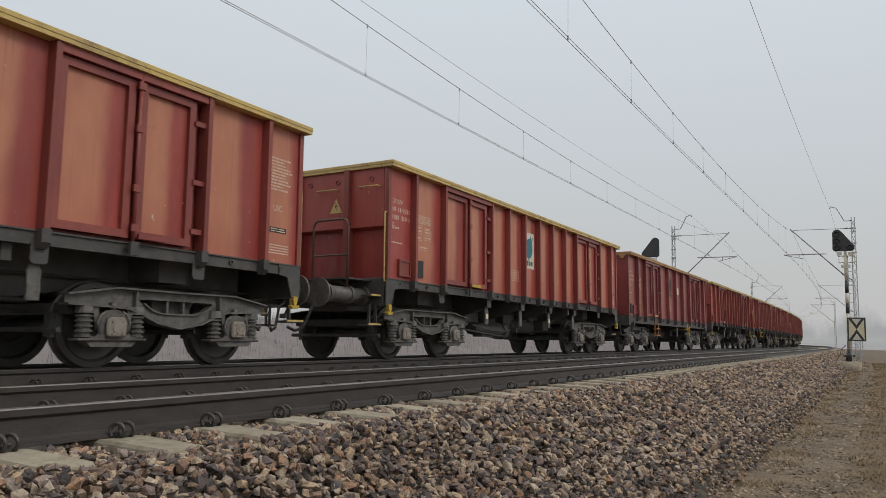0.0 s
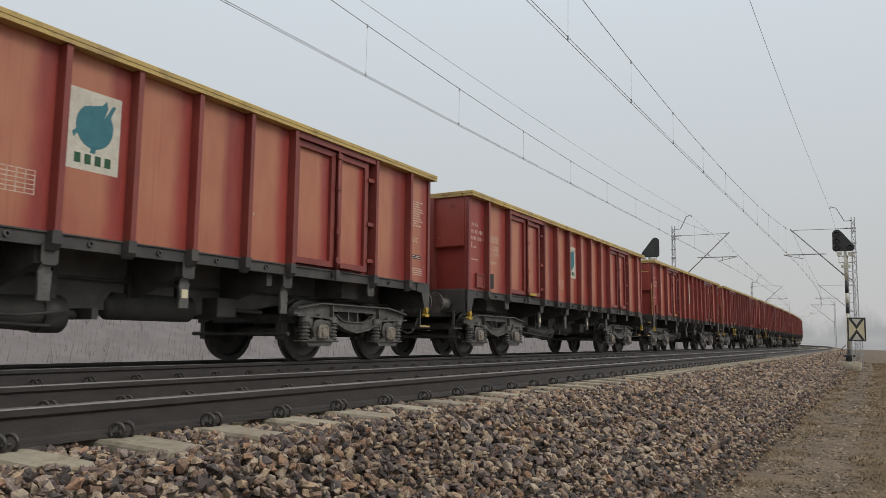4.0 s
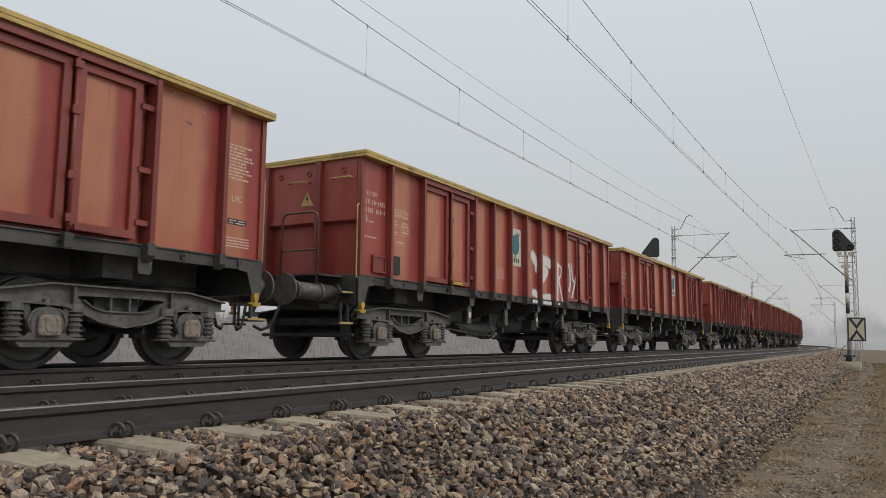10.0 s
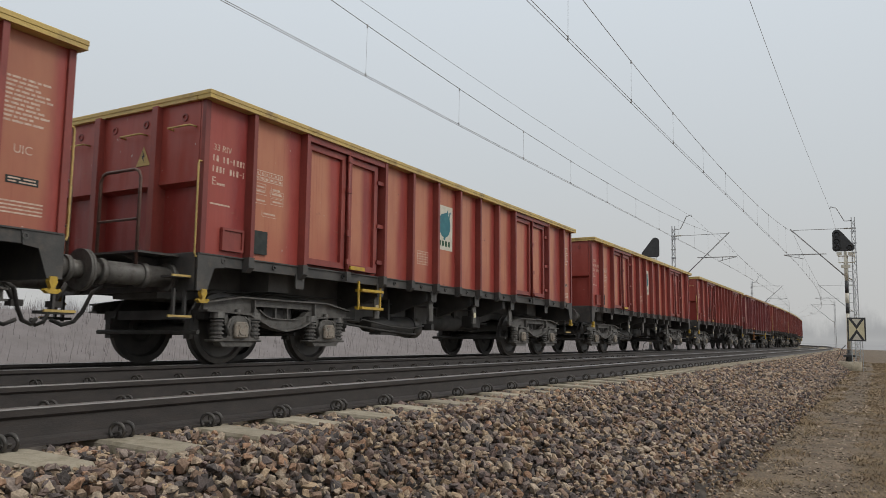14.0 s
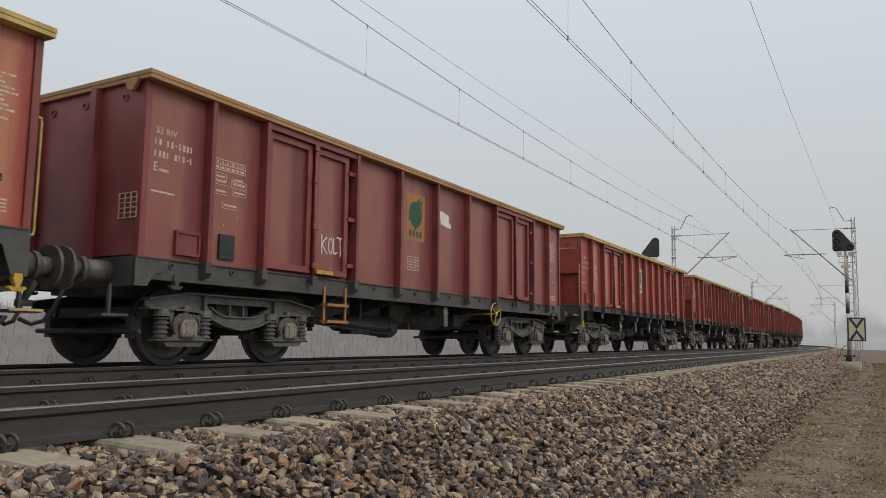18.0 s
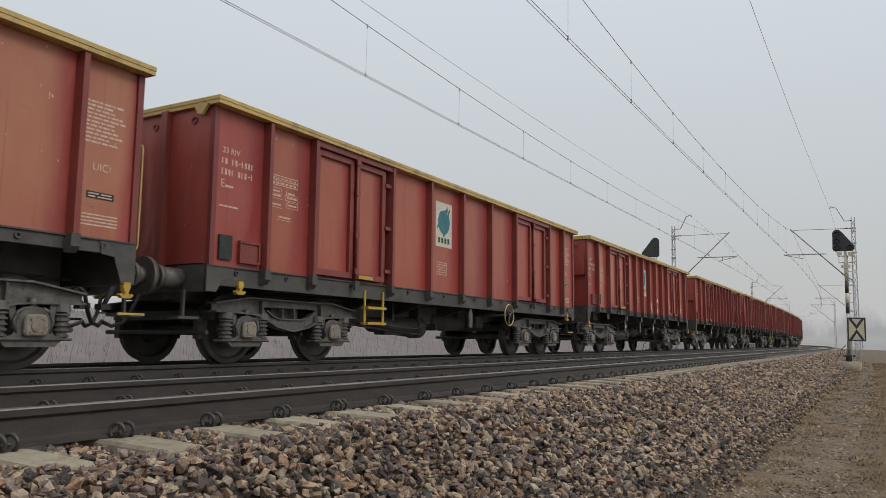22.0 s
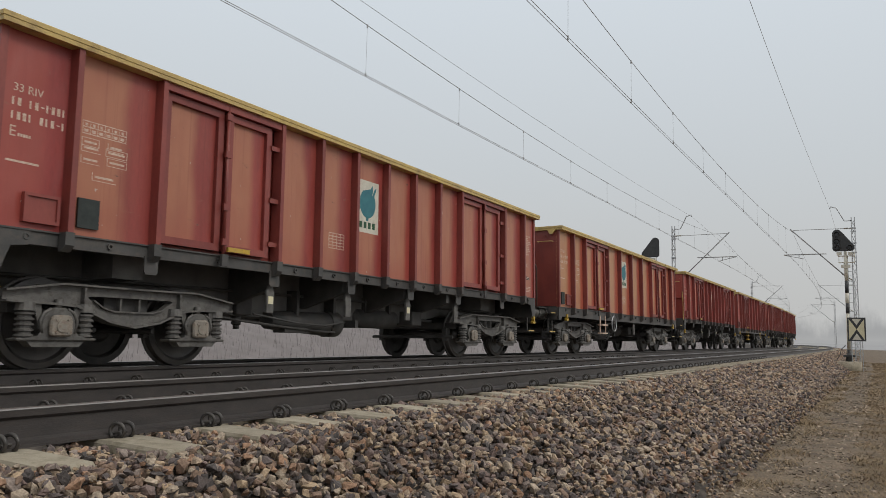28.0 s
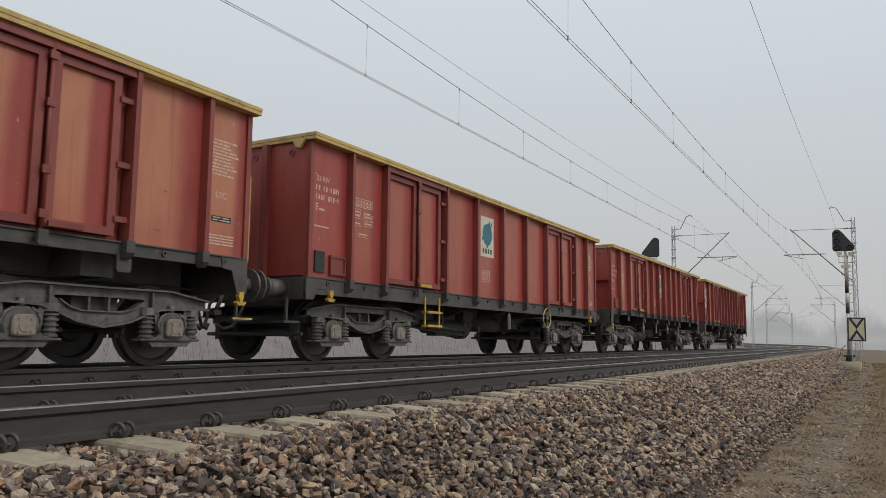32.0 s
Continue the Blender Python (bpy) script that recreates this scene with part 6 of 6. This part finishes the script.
def build_signal(s, u, label, face):
    """A colour-light signal on a banded post. face -1: the lamps look back along the line at the camera."""
    sig = thing("railway_signal", along(s, u, 0.0, canted=False), label, "railway signal", "signals")
    bm = B()
    prism(bm, signal_outline(), -0.03, 0.03, "x")
    for v in bm.verts:
        v.co.z += 5.32
        v.co.y = (v.co.y + 0.1) * -face
    board = part("signal_board", bm, SIGNAL_BLACK, sig, "matt black rounded signal board")
    for y, z in ((0.38, 6.30), (0.38, 5.92), (0.38, 5.55), (-0.22, 5.55)):
        bm = B()
        x, y = face * 0.05, y * -face
        lathe(bm, [(0.075, 0.0), (0.12, 0.0), (0.12, face * 0.16), (0.11, face * 0.16), (0.075, face * 0.04)], (x, y, z), "x", 18)
        hood = part("lamp_hood", bm, SIGNAL_BLACK, board)
        bm = B()
        rod(bm, (x, y, z), (x + face * 0.03, y, z), 0.085, 16)
        part("lens", bm, LENS, board, "dark unlit lens")
    bands = ((-0.55, 0.1, SIGNAL_BLACK), (0.1, 2.0, WHITE), (2.0, 2.55, SIGNAL_BLACK), (2.55, 3.1, WHITE), (3.1, 3.75, SIGNAL_BLACK), (3.75, 5.35, WHITE))
    for a, b, m in bands:
        bm = B()
        rod(bm, (0.1, 0, a), (0.1, 0, b), 0.085, 14)
        part("post_band", bm, m, sig)
    bm = B()
    rod(bm, (0.1, 0, -0.55), (0.1, 0, -0.1), 0.2, 14, 0.11)
    bx(bm, -0.1, 0.3, -0.28, 0.28, -0.3, -0.2)
    part("post_shoe", bm, SIGNAL_BLACK, sig, "black cast post shoe")
    for y in (-0.25, 0.3):
        bm = B()
        bx(bm, -0.05, 0.15, y - 0.12, y + 0.12, 5.15, 5.30)
        part("lamp_case", bm, WHITE, sig)
    bm = B()
    for z in (5.1, 4.75):
        bx(bm, 0.02, 0.18, -0.45, 0.35, z - 0.02, z + 0.02)
    rod(bm, (0.1, -0.42, 4.75), (0.1, -0.42, 5.6), 0.015, 6)
    rod(bm, (0.1, 0.32, 4.75), (0.1, 0.32, 5.3), 0.015, 6)
    part("service_step", bm, WHITE, sig)
    bm = B()
    bx(bm, 0.0, 0.03, -0.22, 0.22, 4.45, 4.62)
    part("number_plate", bm, WHITE, sig, "small blank white plate")
    bm = B()
    for k in range(22):
        z = -0.3 + k * 0.24
        bx(bm, 0.14, 0.17, -0.3, -0.1, z, z + 0.02)
    rod(bm, (0.155, -0.3, -0.4), (0.155, -0.3, 5.1), 0.014, 6)
    rod(bm, (0.155, -0.1, -0.4), (0.155, -0.1, 5.1), 0.014, 6)
    part("ladder", bm, GALV, sig)
    bm = B()
    pipe(bm, [(0, 0.15, 0.3), (-0.05, 0.36, 0.1), (-0.05, 0.42, -0.2), (-0.02, 0.6, -0.48)], 0.02, 6)
    part("cable", bm, SIGNAL_BLACK, sig)
    bm = B()
    rod(bm, (0.1, 0, -1.25), (0.1, 0, -0.54), 0.58, 24)
    part("base_ring", bm, CONCRETE, sig, "round grey concrete base")
    return sig


build_signal(46.0, -2.12, "black colour-light signal on a white banded post, unlit", -1)
build_signal(46.0, 8.42, "black colour-light signal seen from behind beyond the train", 1)


def build_marker():
    """The cream board with two black chevrons that meet at its middle."""
    t = thing("marker_board", along(45.7, -2.52, 0.0, canted=False), "cream rectangular marker board with two black chevrons", "railway sign")
    w, h, zc = 0.43, 0.62, 1.16
    bm = B()
    bx(bm, 0, 0.02, -w, w, zc - h, zc + h)
    part("board", bm, CREAM, t)
    for q in ((-w, w, zc + h - 0.07, zc + h), (-w, w, zc - h, zc - h + 0.07), (-w, -w + 0.07, zc - h + 0.07, zc + h - 0.07), (w - 0.07, w, zc - h + 0.07, zc + h - 0.07)):
        bm = B()
        bx(bm, -0.012, -0.001, *q)
        part("border", bm, SIGNAL_BLACK, t)
    for g in (1, -1):
        bm = B()
        prism(bm, [(-w + 0.07, zc + g * (h - 0.07)), (-w + 0.21, zc + g * (h - 0.07)), (0, zc + g * 0.21), (w - 0.21, zc + g * (h - 0.07)), (w - 0.07, zc + g * (h - 0.07)), (0, zc + g * -0.0)], -0.010, -0.001, "x")
        part("chevron", bm, SIGNAL_BLACK, t)
        bm = B()
        prism(bm, [(-w + 0.21, zc + g * (h - 0.07)), (0, zc + g * 0.21), (w - 0.21, zc + g * (h - 0.07))], -0.006, -0.001, "x")
        part("triangle", bm, WHITE, t)
    for y in (-0.25, 0.25):
        bm = B()
        bx(bm, 0.02, 0.05, y - 0.02, y + 0.02, -1.2, zc + h)
        part("stake", bm, GALV, t)


build_marker()


def build_distance():
    """Mist and the faint line of trees far off, a plain glowing backdrop that fades out upwards."""
    m = bpy.data.materials.new("misty_distance")
    m.use_nodes = True
    t = m.node_tree
    t.nodes.clear()
    out = t.nodes.new("ShaderNodeOutputMaterial")
    mix = t.nodes.new("ShaderNodeMixShader")
    tr = t.nodes.new("ShaderNodeBsdfTransparent")
    em = t.nodes.new("ShaderNodeEmission")
    geo = t.nodes.new("ShaderNodeTexCoord")
    sep = t.nodes.new("ShaderNodeSeparateXYZ")
    t.links.new(geo.outputs["Object"], sep.inputs[0])
    mp = t.nodes.new("ShaderNodeMapping")
    mp.inputs["Scale"].default_value = (0.045, 0.045, 0.02)
    t.links.new(geo.outputs["Object"], mp.inputs[0])
    nz = t.nodes.new("ShaderNodeTexNoise")
    nz.inputs["Scale"].default_value = 1.0
    nz.inputs["Detail"].default_value = 7
    nz.inputs["Roughness"].default_value = 0.6
    t.links.new(mp.outputs[0], nz.inputs[0])
    ht = t.nodes.new("ShaderNodeMath")
    ht.operation = "MULTIPLY_ADD"
    ht.inputs[1].default_value = 34.0
    t.links.new(nz.outputs[0], ht.inputs[0])
    ht.inputs[2].default_value = -3.0
    df = t.nodes.new("ShaderNodeMath")
    df.operation = "SUBTRACT"
    t.links.new(ht.outputs[0], df.inputs[0])
    t.links.new(sep.outputs["Z"], df.inputs[1])
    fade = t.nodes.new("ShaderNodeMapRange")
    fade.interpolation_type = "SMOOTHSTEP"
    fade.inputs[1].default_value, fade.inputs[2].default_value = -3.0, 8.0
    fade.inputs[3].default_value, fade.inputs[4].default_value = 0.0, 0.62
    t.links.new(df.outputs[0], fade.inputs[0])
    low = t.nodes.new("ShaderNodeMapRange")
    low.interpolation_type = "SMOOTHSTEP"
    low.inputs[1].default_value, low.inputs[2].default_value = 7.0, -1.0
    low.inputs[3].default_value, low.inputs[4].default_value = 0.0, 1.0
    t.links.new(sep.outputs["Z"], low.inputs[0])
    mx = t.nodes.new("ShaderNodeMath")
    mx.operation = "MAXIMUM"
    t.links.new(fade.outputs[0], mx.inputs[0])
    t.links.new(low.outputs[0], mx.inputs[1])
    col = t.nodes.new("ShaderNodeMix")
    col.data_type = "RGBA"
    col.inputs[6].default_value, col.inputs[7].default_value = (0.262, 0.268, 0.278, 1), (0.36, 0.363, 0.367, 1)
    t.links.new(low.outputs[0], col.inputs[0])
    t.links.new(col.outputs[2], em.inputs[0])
    t.links.new(mx.outputs[0], mix.inputs[0])
    t.links.new(tr.outputs[0], mix.inputs[1])
    t.links.new(em.outputs[0], mix.inputs[2])
    t.links.new(mix.outputs[0], out.inputs[0])
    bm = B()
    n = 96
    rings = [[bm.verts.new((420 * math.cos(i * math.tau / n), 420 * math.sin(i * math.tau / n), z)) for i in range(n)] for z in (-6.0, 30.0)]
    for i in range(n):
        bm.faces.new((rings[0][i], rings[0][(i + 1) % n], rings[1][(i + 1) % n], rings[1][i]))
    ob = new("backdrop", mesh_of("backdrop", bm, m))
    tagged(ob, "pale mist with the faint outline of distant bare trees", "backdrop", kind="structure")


build_distance()



# ======================= movement =======================
def motions():
    times = [i * 0.8 for i in range(41)]
    for w, mid in zip(WAGONS, MIDS):
        walk(w, [(t, along(mid - run(t), CENTRE_B)) for t in times])
    # every axle of one place under its wagon turns alike, one row for each step of the clock
    turned = {}
    for w in WAGONS:
        for ob in w.children:
            if ob.name.split(".")[0] != "wheelset":
                continue
            x = round(ob.location.x, 3)
            if x not in turned:
                walk(ob, [(i / FPS, pose(x, 0, 0.46, 0, -math.degrees(run(i / FPS) / 0.46 + x), 0)) for i in range(961)])
                turned[x] = ob.animation_data
            else:
                ob.animation_data_create()
                ob.animation_data.action = turned[x].action
                ob.animation_data.action_slot = turned[x].action_slot
                ob.rotation_mode = "QUATERNION"


motions()
